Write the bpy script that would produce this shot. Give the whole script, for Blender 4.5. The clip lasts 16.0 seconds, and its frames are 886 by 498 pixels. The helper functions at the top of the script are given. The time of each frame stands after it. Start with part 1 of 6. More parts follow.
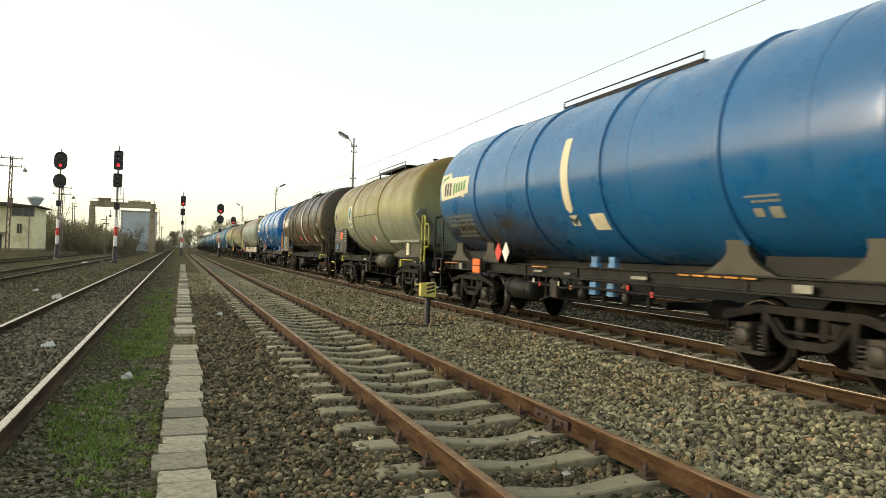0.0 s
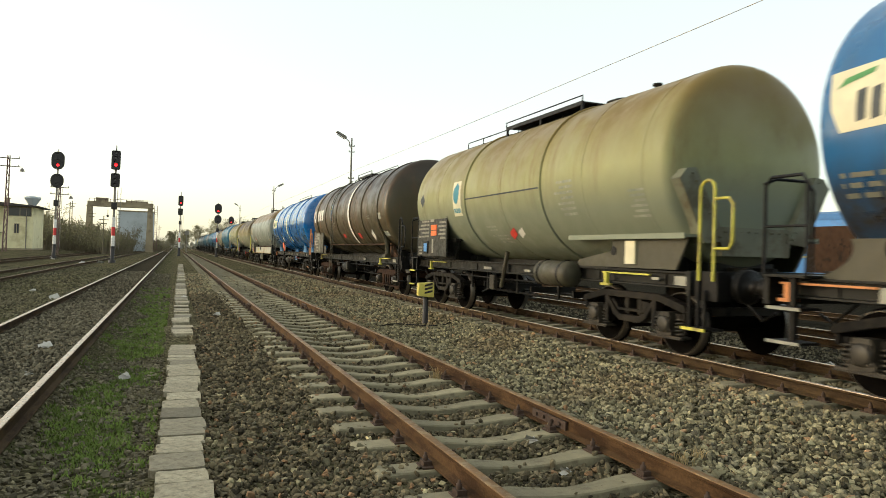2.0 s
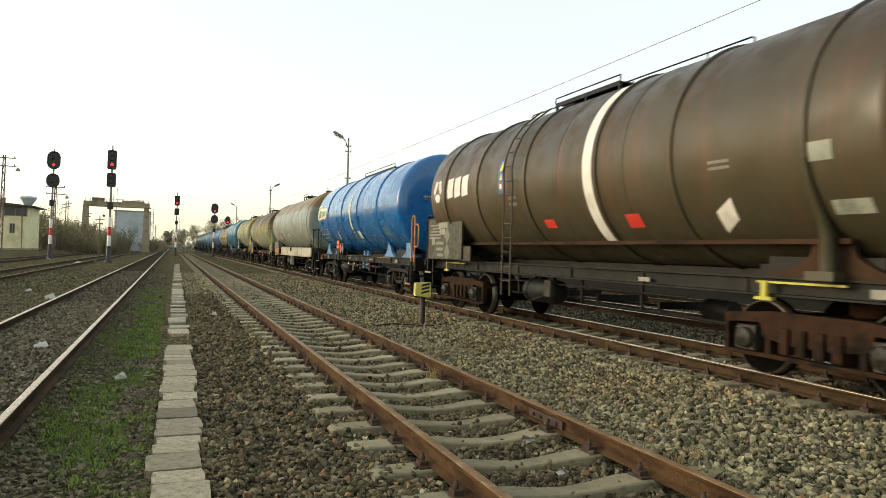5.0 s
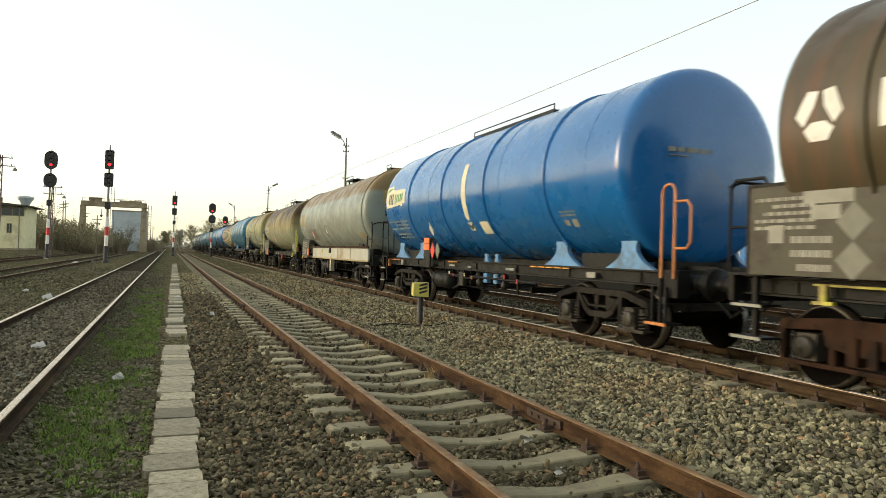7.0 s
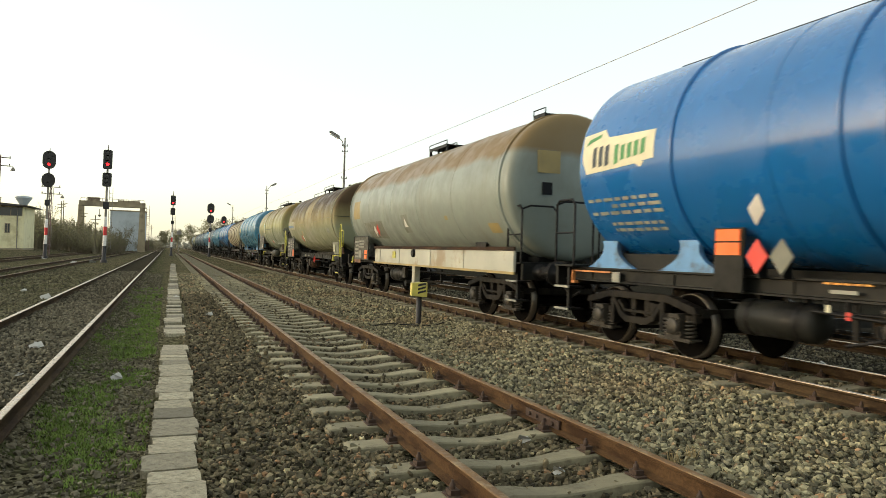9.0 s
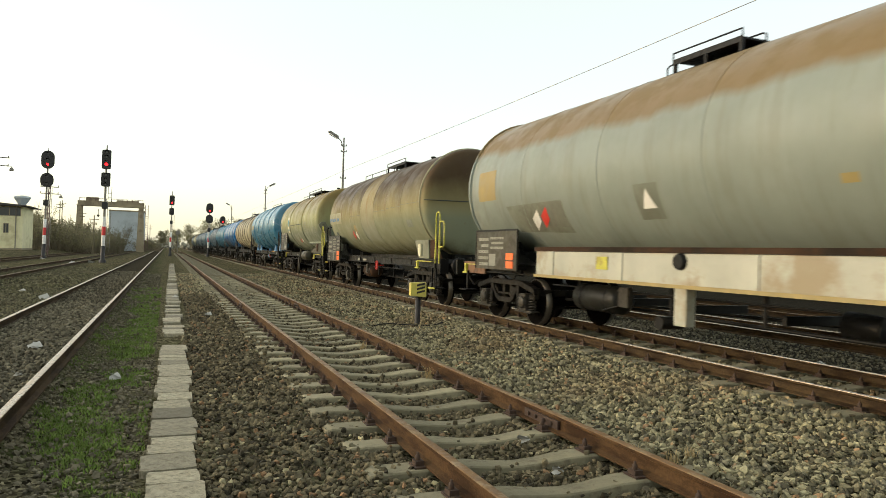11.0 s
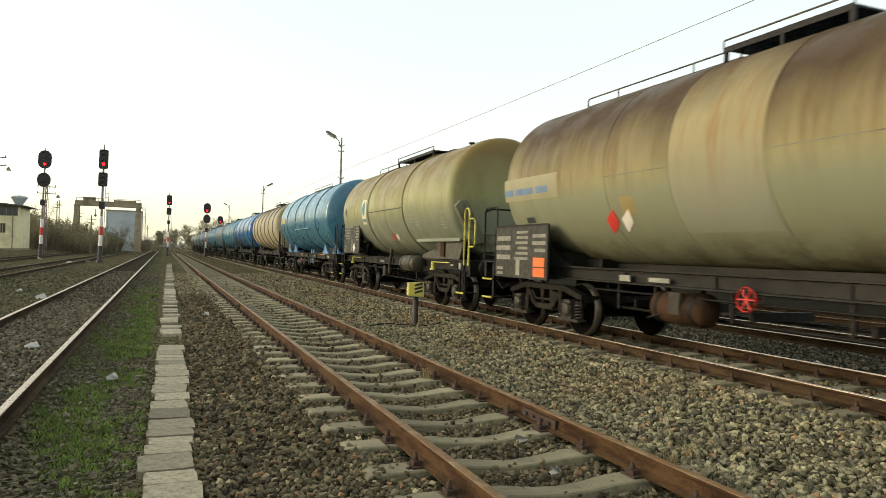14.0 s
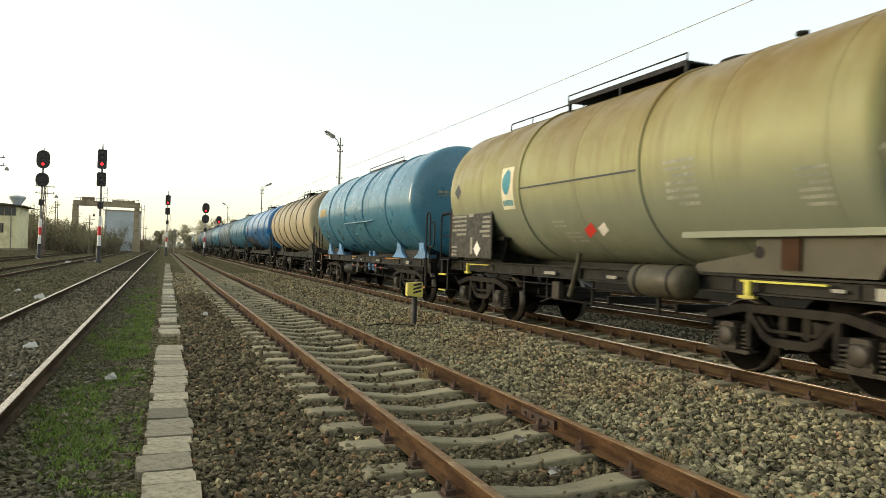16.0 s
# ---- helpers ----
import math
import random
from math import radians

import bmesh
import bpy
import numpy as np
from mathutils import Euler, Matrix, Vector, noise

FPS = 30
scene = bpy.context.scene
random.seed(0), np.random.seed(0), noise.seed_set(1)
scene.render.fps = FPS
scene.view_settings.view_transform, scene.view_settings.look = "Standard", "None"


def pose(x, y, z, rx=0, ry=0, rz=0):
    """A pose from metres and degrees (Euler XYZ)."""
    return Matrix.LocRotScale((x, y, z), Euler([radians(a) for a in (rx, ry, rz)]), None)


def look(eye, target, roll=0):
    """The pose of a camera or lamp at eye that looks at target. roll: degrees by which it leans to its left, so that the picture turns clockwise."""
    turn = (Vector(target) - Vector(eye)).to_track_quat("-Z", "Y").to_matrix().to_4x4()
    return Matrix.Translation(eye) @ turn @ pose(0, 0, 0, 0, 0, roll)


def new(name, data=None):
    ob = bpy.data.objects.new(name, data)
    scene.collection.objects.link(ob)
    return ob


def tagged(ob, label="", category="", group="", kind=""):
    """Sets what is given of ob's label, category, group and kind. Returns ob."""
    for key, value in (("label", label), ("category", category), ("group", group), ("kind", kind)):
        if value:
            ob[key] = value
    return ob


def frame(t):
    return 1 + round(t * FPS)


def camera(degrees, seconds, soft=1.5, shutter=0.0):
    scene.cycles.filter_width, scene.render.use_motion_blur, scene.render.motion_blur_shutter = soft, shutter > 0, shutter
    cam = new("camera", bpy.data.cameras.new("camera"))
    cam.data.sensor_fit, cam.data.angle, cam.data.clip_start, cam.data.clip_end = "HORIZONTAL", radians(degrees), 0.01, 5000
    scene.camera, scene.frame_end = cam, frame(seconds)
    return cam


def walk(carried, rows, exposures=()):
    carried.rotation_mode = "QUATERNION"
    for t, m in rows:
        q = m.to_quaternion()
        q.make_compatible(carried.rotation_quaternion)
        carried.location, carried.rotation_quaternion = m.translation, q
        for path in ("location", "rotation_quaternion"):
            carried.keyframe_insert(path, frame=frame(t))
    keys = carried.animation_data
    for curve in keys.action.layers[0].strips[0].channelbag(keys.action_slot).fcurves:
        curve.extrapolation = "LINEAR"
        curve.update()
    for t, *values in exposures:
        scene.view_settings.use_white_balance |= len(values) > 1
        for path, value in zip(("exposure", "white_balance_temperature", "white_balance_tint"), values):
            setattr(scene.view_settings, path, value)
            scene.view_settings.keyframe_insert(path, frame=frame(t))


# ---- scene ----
# ---- camera: a tripod beside the sidings, panning slowly ----
cam = camera(64.83, 16.0, soft=0.8, shutter=0.35)
EYE_Z = 1.654
PITCH, ROLL = 0.355, 1.637
YAWS = ((0, 20.81), (2, 20.98), (4, 21.157), (6.5, 21.367), (7, 21.413), (9, 21.529),
        (11.5, 21.645), (13, 21.752), (14.5, 21.821), (16, 21.9))


def eye_pose(yaw):
    a, b = radians(yaw), radians(PITCH)
    eye = Vector((0, 0, EYE_Z))
    return look(eye, eye + Vector((math.sin(a) * math.cos(b), math.cos(a) * math.cos(b), math.sin(b))), ROLL)


walk(cam, [(t, eye_pose(a)) for t, a in YAWS])

# ---- light: a hazy low sun to the left, bright pale sky ----
SUN_EL, SUN_AZ = 14.0, -70.0     # azimuth from +y towards +x
scene.view_settings.exposure = 1.2
world = bpy.data.worlds.new("world")
scene.world = world
world.use_nodes = True
wn, wl = world.node_tree.nodes, world.node_tree.links
sky = wn.new("ShaderNodeTexSky")
sky.sky_type = "NISHITA"
sky.sun_disc = False
sky.sun_elevation, sky.sun_rotation = radians(SUN_EL), radians(SUN_AZ)
sky.air_density, sky.dust_density, sky.ozone_density = 1.0, 2.0, 1.0
haze = wn.new("ShaderNodeMix")        # thin high cloud over the whole sky
haze.data_type = "RGBA"
haze.inputs[0].default_value = 0.5
haze.inputs[7].default_value = (3.95, 3.9, 3.05, 1)
wl.new(sky.outputs[0], haze.inputs[6])
wl.new(haze.outputs[2], wn["Background"].inputs[0])
wn["Background"].inputs[1].default_value = 0.15
sun = new("sun", bpy.data.lights.new("sun", "SUN"))
sun.data.energy, sun.data.angle, sun.data.color = 0.5, radians(22), (1.0, 0.89, 0.73)
_e, _a = radians(SUN_EL), radians(SUN_AZ)
sun.matrix_world = look((0, 0, 30), Vector((0, 0, 30)) - Vector((math.sin(_a) * math.cos(_e), math.cos(_a) * math.cos(_e), math.sin(_e))))
# ---- materials ----
class Mat:
    """A small node material: a base colour that varies at two scales, roughness and bump."""

    def __init__(self, name, colour, rough=0.7, metal=0.0, spec=0.5):
        self.m = bpy.data.materials.new(name)
        self.m.use_nodes = True
        self.n, self.l = self.m.node_tree.nodes, self.m.node_tree.links
        self.b = self.n["Principled BSDF"]
        self.b.inputs["Roughness"].default_value = rough
        self.b.inputs["Metallic"].default_value = metal
        self.b.inputs["Specular IOR Level"].default_value = spec
        self.b.inputs["Base Color"].default_value = (*colour, 1)
        rgb = self.n.new("ShaderNodeRGB")
        rgb.outputs[0].default_value = (*colour, 1)
        self.col = rgb.outputs[0]
        tc = self.n.new("ShaderNodeTexCoord")
        self.co = tc.outputs["Object"]
        self.rough = rough

    def noise(self, scale, detail=4, rough=0.6, stretch=None, w=0.0):
        t = self.n.new("ShaderNodeTexNoise")
        t.inputs["Scale"].default_value, t.inputs["Detail"].default_value = scale, detail
        t.inputs["Roughness"].default_value = rough
        co = self.co
        if stretch or w:
            mp = self.n.new("ShaderNodeMapping")
            mp.inputs["Scale"].default_value = stretch or (1, 1, 1)
            mp.inputs["Location"].default_value = (w, w * 1.7, w * 0.6)
            self.l.new(co, mp.inputs[0])
            co = mp.outputs[0]
        self.l.new(co, t.inputs["Vector"])
        return self.ramp(t.outputs["Fac"], 0.27, 0.73)

    def ramp(self, fac, lo, hi, a=0.0, b=1.0):
        r = self.n.new("ShaderNodeMapRange")
        r.inputs["From Min"].default_value, r.inputs["From Max"].default_value = lo, hi
        r.inputs["To Min"].default_value, r.inputs["To Max"].default_value = a, b
        self.l.new(fac, r.inputs["Value"])
        return r.outputs[0]

    def mul(self, a, b):
        m = self.n.new("ShaderNodeMath")
        m.operation = "MULTIPLY"
        for k, v in ((0, a), (1, b)):
            if isinstance(v, (int, float)):
                m.inputs[k].default_value = v
            else:
                self.l.new(v, m.inputs[k])
        return m.outputs[0]

    def axis(self, k):
        s = self.n.new("ShaderNodeSeparateXYZ")
        self.l.new(self.co, s.inputs[0])
        return s.outputs[k]

    def mix(self, fac, colour, blend="MIX"):
        m = self.n.new("ShaderNodeMix")
        m.data_type, m.blend_type = "RGBA", blend
        if isinstance(fac, (int, float)):
            m.inputs[0].default_value = fac
        else:
            self.l.new(fac, m.inputs[0])
        self.l.new(self.col, m.inputs[6])
        if isinstance(colour, tuple):
            m.inputs[7].default_value = (*colour, 1)
        else:
            self.l.new(colour, m.inputs[7])
        self.col = m.outputs[2]
        return self

    def bump(self, height, strength=0.4, dist=0.01):
        b = self.n.new("ShaderNodeBump")
        b.inputs["Strength"].default_value, b.inputs["Distance"].default_value = strength, dist
        self.l.new(height, b.inputs["Height"])
        self.l.new(b.outputs[0], self.b.inputs["Normal"])
        return self

    def island(self):
        g = self.n.new("ShaderNodeNewGeometry")
        return g.outputs["Random Per Island"]

    def per_object(self):
        return self.n.new("ShaderNodeObjectInfo").outputs["Random"]

    def tint(self, fac, lo=0.75, hi=1.25):
        """Lightens and darkens the colour by fac."""
        h = self.n.new("ShaderNodeHueSaturation")
        self.l.new(self.col, h.inputs["Color"])
        self.l.new(self.ramp(fac, 0, 1, lo, hi), h.inputs["Value"])
        self.col = h.outputs[0]
        return self

    def gloss(self, fac, lo, hi):
        self.l.new(self.ramp(fac, 0.3, 0.7, lo, hi), self.b.inputs["Roughness"])
        return self

    def done(self):
        self.l.new(self.col, self.b.inputs["Base Color"])
        return self.m


def plain(name, colour, rough=0.6, metal=0.0, grain=8.0, wear=None, amount=0.25, spec=0.5):
    """A painted or raw surface with stains and fine grain."""
    k = Mat(name, colour, rough, metal, spec)
    k.tint(k.noise(grain, 5), 1 - amount * 0.8, 1 + amount * 0.8)
    if wear:
        k.mix(k.ramp(k.noise(grain * 0.35, 6, 0.7, w=3.0), 0.5, 0.72), wear)
    k.gloss(k.noise(grain * 2), max(0.05, rough - 0.12), min(1, rough + 0.12))
    k.bump(k.noise(grain * 12, 3), 0.15, 0.004)
    return k.done()


def glow(name, colour, strength):
    m = bpy.data.materials.new(name)
    m.use_nodes = True
    b = m.node_tree.nodes["Principled BSDF"]
    b.inputs["Base Color"].default_value = (*colour, 1)
    b.inputs["Emission Color"].default_value = (*colour, 1)
    b.inputs["Emission Strength"].default_value = strength
    return m


def gravel(name, a, b, c, scale=24.0, moss=False):
    """Ballast seen from afar: cells of stone with dark joints."""
    k = Mat(name, a, 1.0, 0.0, 0.0)
    v = k.n.new("ShaderNodeTexVoronoi")
    v.inputs["Scale"].default_value = scale
    k.l.new(k.co, v.inputs["Vector"])
    s = k.n.new("ShaderNodeSeparateColor")
    k.l.new(v.outputs["Color"], s.inputs[0])
    k.mix(k.ramp(s.outputs[0], 0.2, 0.9), b)
    k.mix(k.ramp(s.outputs[1], 0.75, 0.8), c)
    k.tint(s.outputs[2], 0.6, 1.4)
    k.tint(k.noise(0.5, 6, 0.7), 0.6, 1.3)
    k.tint(k.noise(3.5, 8, 0.8), 0.6, 1.4)
    k.tint(k.noise(14, 6, 0.8, w=2), 0.6, 1.4)
    k.mix(k.mul(k.ramp(k.noise(0.35, 6, 0.7, w=6), 0.4, 0.8), 0.6), (0.088, 0.09, 0.042))
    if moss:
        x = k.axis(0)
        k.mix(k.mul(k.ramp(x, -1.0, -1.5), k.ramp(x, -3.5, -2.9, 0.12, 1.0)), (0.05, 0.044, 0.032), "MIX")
        # ground turns darker beyond the train's track
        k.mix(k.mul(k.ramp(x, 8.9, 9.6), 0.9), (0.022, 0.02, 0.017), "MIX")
        k.tint(s.outputs[2], 0.7, 1.3)
        near = k.mul(k.ramp(x, -1.5, -0.9), k.ramp(x, -0.15, -0.45))
        k.mix(k.mul(near, k.ramp(k.noise(1.3, 6, 0.7), 0.5, 0.85)), (0.045, 0.065, 0.016))
    k.bump(k.ramp(v.outputs["Distance"], 0, 0.6, 1, 0), 1.0, 0.03)
    return k.done()


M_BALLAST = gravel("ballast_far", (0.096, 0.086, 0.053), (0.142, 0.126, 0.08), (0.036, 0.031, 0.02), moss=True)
_k = Mat("ballast_stone", (0.165, 0.145, 0.084), 0.85, 0.0, 0.3)
_k.mix(_k.ramp(_k.island(), 0.0, 1.0), (0.25, 0.225, 0.132))
_k.tint(_k.noise(1.3, 4), 0.75, 1.25)
_k.mix(_k.ramp(_k.island(), 0.97, 0.975), (0.20, 0.125, 0.065))
_k.mix(_k.mul(_k.ramp(_k.noise(4, 3), 0.55, 0.8), 0.5), (0.09, 0.085, 0.07))
_k.mix(_k.mul(_k.ramp(_k.noise(0.45, 4, 0.6, w=12), 0.45, 0.75), 0.45), (0.20, 0.13, 0.065))
_k.tint(_k.island(), 0.32, 1.6)
_k.tint(_k.noise(30, 4), 0.75, 1.25)
_k.bump(_k.noise(60, 3), 0.4, 0.006)
M_STONE = _k.done()
_k = Mat("old_ballast_stone", (0.096, 0.081, 0.048), 0.9, 0.0, 0.2)
_k.mix(_k.ramp(_k.noise(2.5, 4), 0.4, 0.8), (0.14, 0.115, 0.068))
_k.mix(_k.ramp(_k.island(), 0.965, 0.97), (0.14, 0.085, 0.045))
_k.tint(_k.island(), 0.25, 1.7)
_k.tint(_k.noise(30, 4), 0.8, 1.2)
_k.bump(_k.noise(60, 3), 0.4, 0.006)
M_STONE_OLD = _k.done()
_k = Mat("dark_soil_stone", (0.128, 0.113, 0.076), 0.9, 0.0, 0.2)
_k.tint(_k.island(), 0.45, 1.6)
_k.tint(_k.noise(30, 4), 0.75, 1.25)
_k.bump(_k.noise(60, 3), 0.4, 0.006)
M_DARKSTONE = _k.done()
_k = Mat("yard_gravel_stone", (0.115, 0.104, 0.064), 0.9, 0.0, 0.2)
_k.mix(_k.ramp(_k.noise(0.6, 4), 0.3, 0.8), (0.085, 0.082, 0.04))
_k.tint(_k.island(), 0.35, 1.7)
_k.tint(_k.noise(30, 4), 0.8, 1.2)
M_YARDSTONE = _k.done()
M_GRASS = Mat("grass", (0.095, 0.155, 0.026), 0.8, 0, 0.2)
M_GRASS.mix(M_GRASS.island(), (0.15, 0.20, 0.045))
M_GRASS = M_GRASS.tint(M_GRASS.noise(2.5, 4), 0.5, 1.5).done()
M_STRAW = plain("dry_grass", (0.36, 0.27, 0.13), 0.9)


def rail_mat(name, side, top):
    k = Mat(name, side, 0.85, 0.0, 0.15)
    k.mix(k.ramp(k.noise(6, 6, 0.7, stretch=(1, 0.25, 1)), 0.4, 0.7), (side[0] * 0.45, side[1] * 0.4, side[2] * 0.4))
    k.tint(k.noise(40, 4), 0.75, 1.25)
    k.bump(k.noise(80, 3), 0.3, 0.004)
    return k.done()


M_RAIL = rail_mat("rusty_rail", (0.082, 0.045, 0.019), None)
M_RAIL_DARK = rail_mat("grimy_rail", (0.062, 0.039, 0.018), None)
M_RAILHEAD_RUST = plain("rusty_rail_head", (0.16, 0.092, 0.04), 0.6, 0.0, 10, (0.24, 0.17, 0.09), 0.3, 0.3)
M_RAILHEAD_BRIGHT = plain("worn_steel_rail_head", (0.50, 0.39, 0.28), 0.36, 0.85, 10, None, 0.15)
M_FASTENER = plain("rusty_iron", (0.05, 0.028, 0.017), 0.85)
_k = Mat("sleeper_concrete", (0.27, 0.24, 0.148), 0.9)
_k.tint(_k.per_object(), 0.7, 1.2).tint(_k.noise(3, 6, 0.7), 0.7, 1.2)
_k.mix(_k.ramp(_k.noise(5, 6, 0.7, w=9), 0.55, 0.95), (0.10, 0.08, 0.05))
_k.bump(_k.noise(50, 5), 0.5, 0.006)
M_SLEEPER = _k.done()
_k = Mat("slab_concrete", (0.30, 0.27, 0.19), 0.9)
_k.tint(_k.per_object(), 0.5, 1.5).tint(_k.noise(4, 6, 0.7), 0.65, 1.25)
_k.mix(_k.ramp(_k.noise(5, 7, 0.8, w=5), 0.45, 0.85), (0.10, 0.085, 0.05))
_k.tint(_k.noise(35, 5, 0.7), 0.8, 1.2)
_k.bump(_k.noise(60, 5), 0.5, 0.006)
M_SLAB = _k.done()
# ---- mesh helpers ----
class Geo:
    """Collects boxes, tubes, lathes and prisms into one mesh."""

    def __init__(self):
        self.v, self.f, self.s = [], [], []

    def add(self, verts, faces, smooth=False):
        k = len(self.v)
        self.v += [tuple(p) for p in verts]
        self.f += [tuple(i + k for i in q) for q in faces]
        self.s += [smooth] * len(faces)
        return self

    def box(self, x0, x1, y0, y1, z0, z1, m=None):
        p = [(x, y, z) for z in (z0, z1) for y in (y0, y1) for x in (x0, x1)]
        if m:
            p = [m @ Vector(q) for q in p]
        return self.add(p, [(0, 2, 3, 1), (4, 5, 7, 6), (0, 1, 5, 4), (2, 6, 7, 3), (0, 4, 6, 2), (1, 3, 7, 5)])

    def prism(self, poly, axis, lo, hi):
        """A polygon drawn in the two other axes (in order x, y, z), from lo to hi along axis."""
        def at(a, b, c):
            return {"x": (c, a, b), "y": (a, c, b), "z": (a, b, c)}[axis]
        n = len(poly)
        v = [at(a, b, lo) for a, b in poly] + [at(a, b, hi) for a, b in poly]
        f = [tuple(range(n))[::-1], tuple(range(n, 2 * n))] + [(i, (i + 1) % n, n + (i + 1) % n, n + i) for i in range(n)]
        return self.add(v, f)

    def tube(self, path, r, n=6, cap=True):
        """A round bar along the points of path."""
        path = [Vector(p) for p in path]
        rings, up = [], None
        for i, p in enumerate(path):
            d = (path[min(i + 1, len(path) - 1)] - path[max(i - 1, 0)]).normalized()
            if up is None:
                up = d.cross(Vector((0, 0, 1)) if abs(d.z) < 0.9 else Vector((1, 0, 0))).normalized()
            up = (up - d * up.dot(d)).normalized()
            w = d.cross(up)
            rr = r[i] if isinstance(r, (list, tuple)) else r
            rings.append([p + (up * math.cos(a) + w * math.sin(a)) * rr for a in (2 * math.pi * j / n for j in range(n))])
        v = [q for ring in rings for q in ring]
        f = [(k * n + j, k * n + (j + 1) % n, (k + 1) * n + (j + 1) % n, (k + 1) * n + j) for k in range(len(path) - 1) for j in range(n)]
        self.add(v, f, True)
        if cap:
            self.add(rings[0], [tuple(range(n))[::-1]])
            self.add(rings[-1], [tuple(range(n))])
        return self

    def lathe(self, prof, n=48, axis="y", centre=(0, 0, 0), smooth=True, a0=0.0, a1=2 * math.pi, cap=True):
        """Turns (along, radius) points round an axis."""
        full = abs(a1 - a0 - 2 * math.pi) < 1e-6
        cols = n if full else n + 1
        v = []
        for s, r in prof:
            for j in range(cols):
                a = a0 + (a1 - a0) * j / n
                c, d = r * math.cos(a), r * math.sin(a)
                q = {"y": (c, s, d), "x": (s, c, d), "z": (c, d, s)}[axis]
                v.append((q[0] + centre[0], q[1] + centre[1], q[2] + centre[2]))
        f = []
        for k in range(len(prof) - 1):
            for j in range(n):
                j2 = (j + 1) % cols if full else j + 1
                f.append((k * cols + j, k * cols + j2, (k + 1) * cols + j2, (k + 1) * cols + j))
        self.add(v, f, smooth)
        if cap and full:
            e = len(prof) - 1
            if prof[0][1] > 1e-4:
                self.add(v[:cols], [tuple(range(cols))])
            if prof[e][1] > 1e-4:
                self.add(v[e * cols:], [tuple(range(cols))])
        return self

    def mesh(self, name, material, bevel=0.0):
        me = bpy.data.meshes.new(name)
        me.from_pydata(self.v, [], self.f)
        me.polygons.foreach_set("use_smooth", self.s)
        bm = bmesh.new()
        bm.from_mesh(me)
        bmesh.ops.recalc_face_normals(bm, faces=bm.faces)
        if bevel:
            es = [e for e in bm.edges if e.is_manifold and e.calc_face_angle(0) > 0.6]
            bmesh.ops.bevel(bm, geom=es, offset=bevel, segments=2, affect="EDGES", clamp_overlap=True)
        bm.to_mesh(me)
        bm.free()
        me.materials.append(material)
        return me


def part(name, geo, material, parent=None, label="", bevel=0.0, at=None):
    """One mesh object from a Geo or a ready mesh, under its thing."""
    me = geo.mesh(name, material, bevel) if isinstance(geo, Geo) else geo
    ob = new(name, me)
    if parent:
        ob.parent = parent
    if at is not None:
        ob.matrix_basis = at
    if label:
        ob["label"] = label
    if name in ("lettering", "rivet", "end_lettering"):
        ob["kind"] = "stuff"
    return ob


def thing(name, label, category, at=None, group="", kind=""):
    """An Empty at the base of a thing made of parts."""
    ob = new(name)
    ob.empty_display_size = 0.2
    if at is not None:
        ob.matrix_basis = at
    return tagged(ob, label, category, group, kind)
# ---- the ground and the tracks ----
GAUGE = 1.507                      # between rail head centres
MID_X, TRAIN_X, LEFT_X = 2.715, 7.721, -1.998
MID_TOP, TRAIN_TOP, LEFT_TOP = 0.17, 0.273, 0.217
rng = random.Random(7)


def smooth(a, b, x):
    t = min(1, max(0, (x - a) / (b - a)))
    return t * t * (3 - 2 * t)


def ground_z(x, y):
    """Height of the ballast and soil."""
    z = -0.03 - 0.02 - 0.03 * (smooth(2.0, 2.3, x) - smooth(3.1, 3.4, x))
    z += 0.10 * smooth(4.9, 6.3, x) - 0.12 * smooth(9.2, 10.2, x)
    z += 0.13 * smooth(-0.9, -1.3, x) - 0.06 * smooth(-2.9, -3.6, x)
    z += 0.45 * smooth(-13.5, -18, x) * smooth(60, 95, y)
    return z + 0.012 * noise.noise((x * 2.1, y * 2.1, 0)) + 0.02 * noise.noise((x * 0.5, y * 0.5, 3))


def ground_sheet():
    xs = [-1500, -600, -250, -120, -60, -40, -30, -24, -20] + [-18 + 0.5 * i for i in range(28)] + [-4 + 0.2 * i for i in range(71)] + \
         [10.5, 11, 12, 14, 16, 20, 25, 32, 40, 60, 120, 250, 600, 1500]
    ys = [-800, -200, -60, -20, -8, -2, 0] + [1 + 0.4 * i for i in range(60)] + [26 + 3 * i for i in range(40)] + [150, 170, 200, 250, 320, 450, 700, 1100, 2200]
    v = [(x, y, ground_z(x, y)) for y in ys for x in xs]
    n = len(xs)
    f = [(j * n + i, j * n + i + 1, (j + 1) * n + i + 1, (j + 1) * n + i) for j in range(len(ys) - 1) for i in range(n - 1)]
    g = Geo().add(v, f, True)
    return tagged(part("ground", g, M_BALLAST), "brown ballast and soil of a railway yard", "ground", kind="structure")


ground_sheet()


def rail_profile():
    return [(-0.07, 0), (0.07, 0), (0.07, 0.012), (0.012, 0.032), (0.010, 0.115), (0.034, 0.128), (0.036, 0.152),
            (-0.036, 0.152), (-0.034, 0.128), (-0.010, 0.115), (-0.012, 0.032), (-0.07, 0.012)]


def rail(parent, x, top, y0, y1, side, head):
    body = Geo().prism([(x + a, top - 0.16 + b) for a, b in rail_profile()], "y", y0, y1)
    r = part("rail", body, side, parent)
    cap = Geo().prism([(x - 0.035, top - 0.0075), (x + 0.035, top - 0.0075), (x + 0.033, top - 0.002), (x + 0.022, top),
                       (x - 0.022, top), (x - 0.033, top - 0.002)], "y", y0, y1)
    part("rail_head", cap, head, r, "worn running surface")
    return r


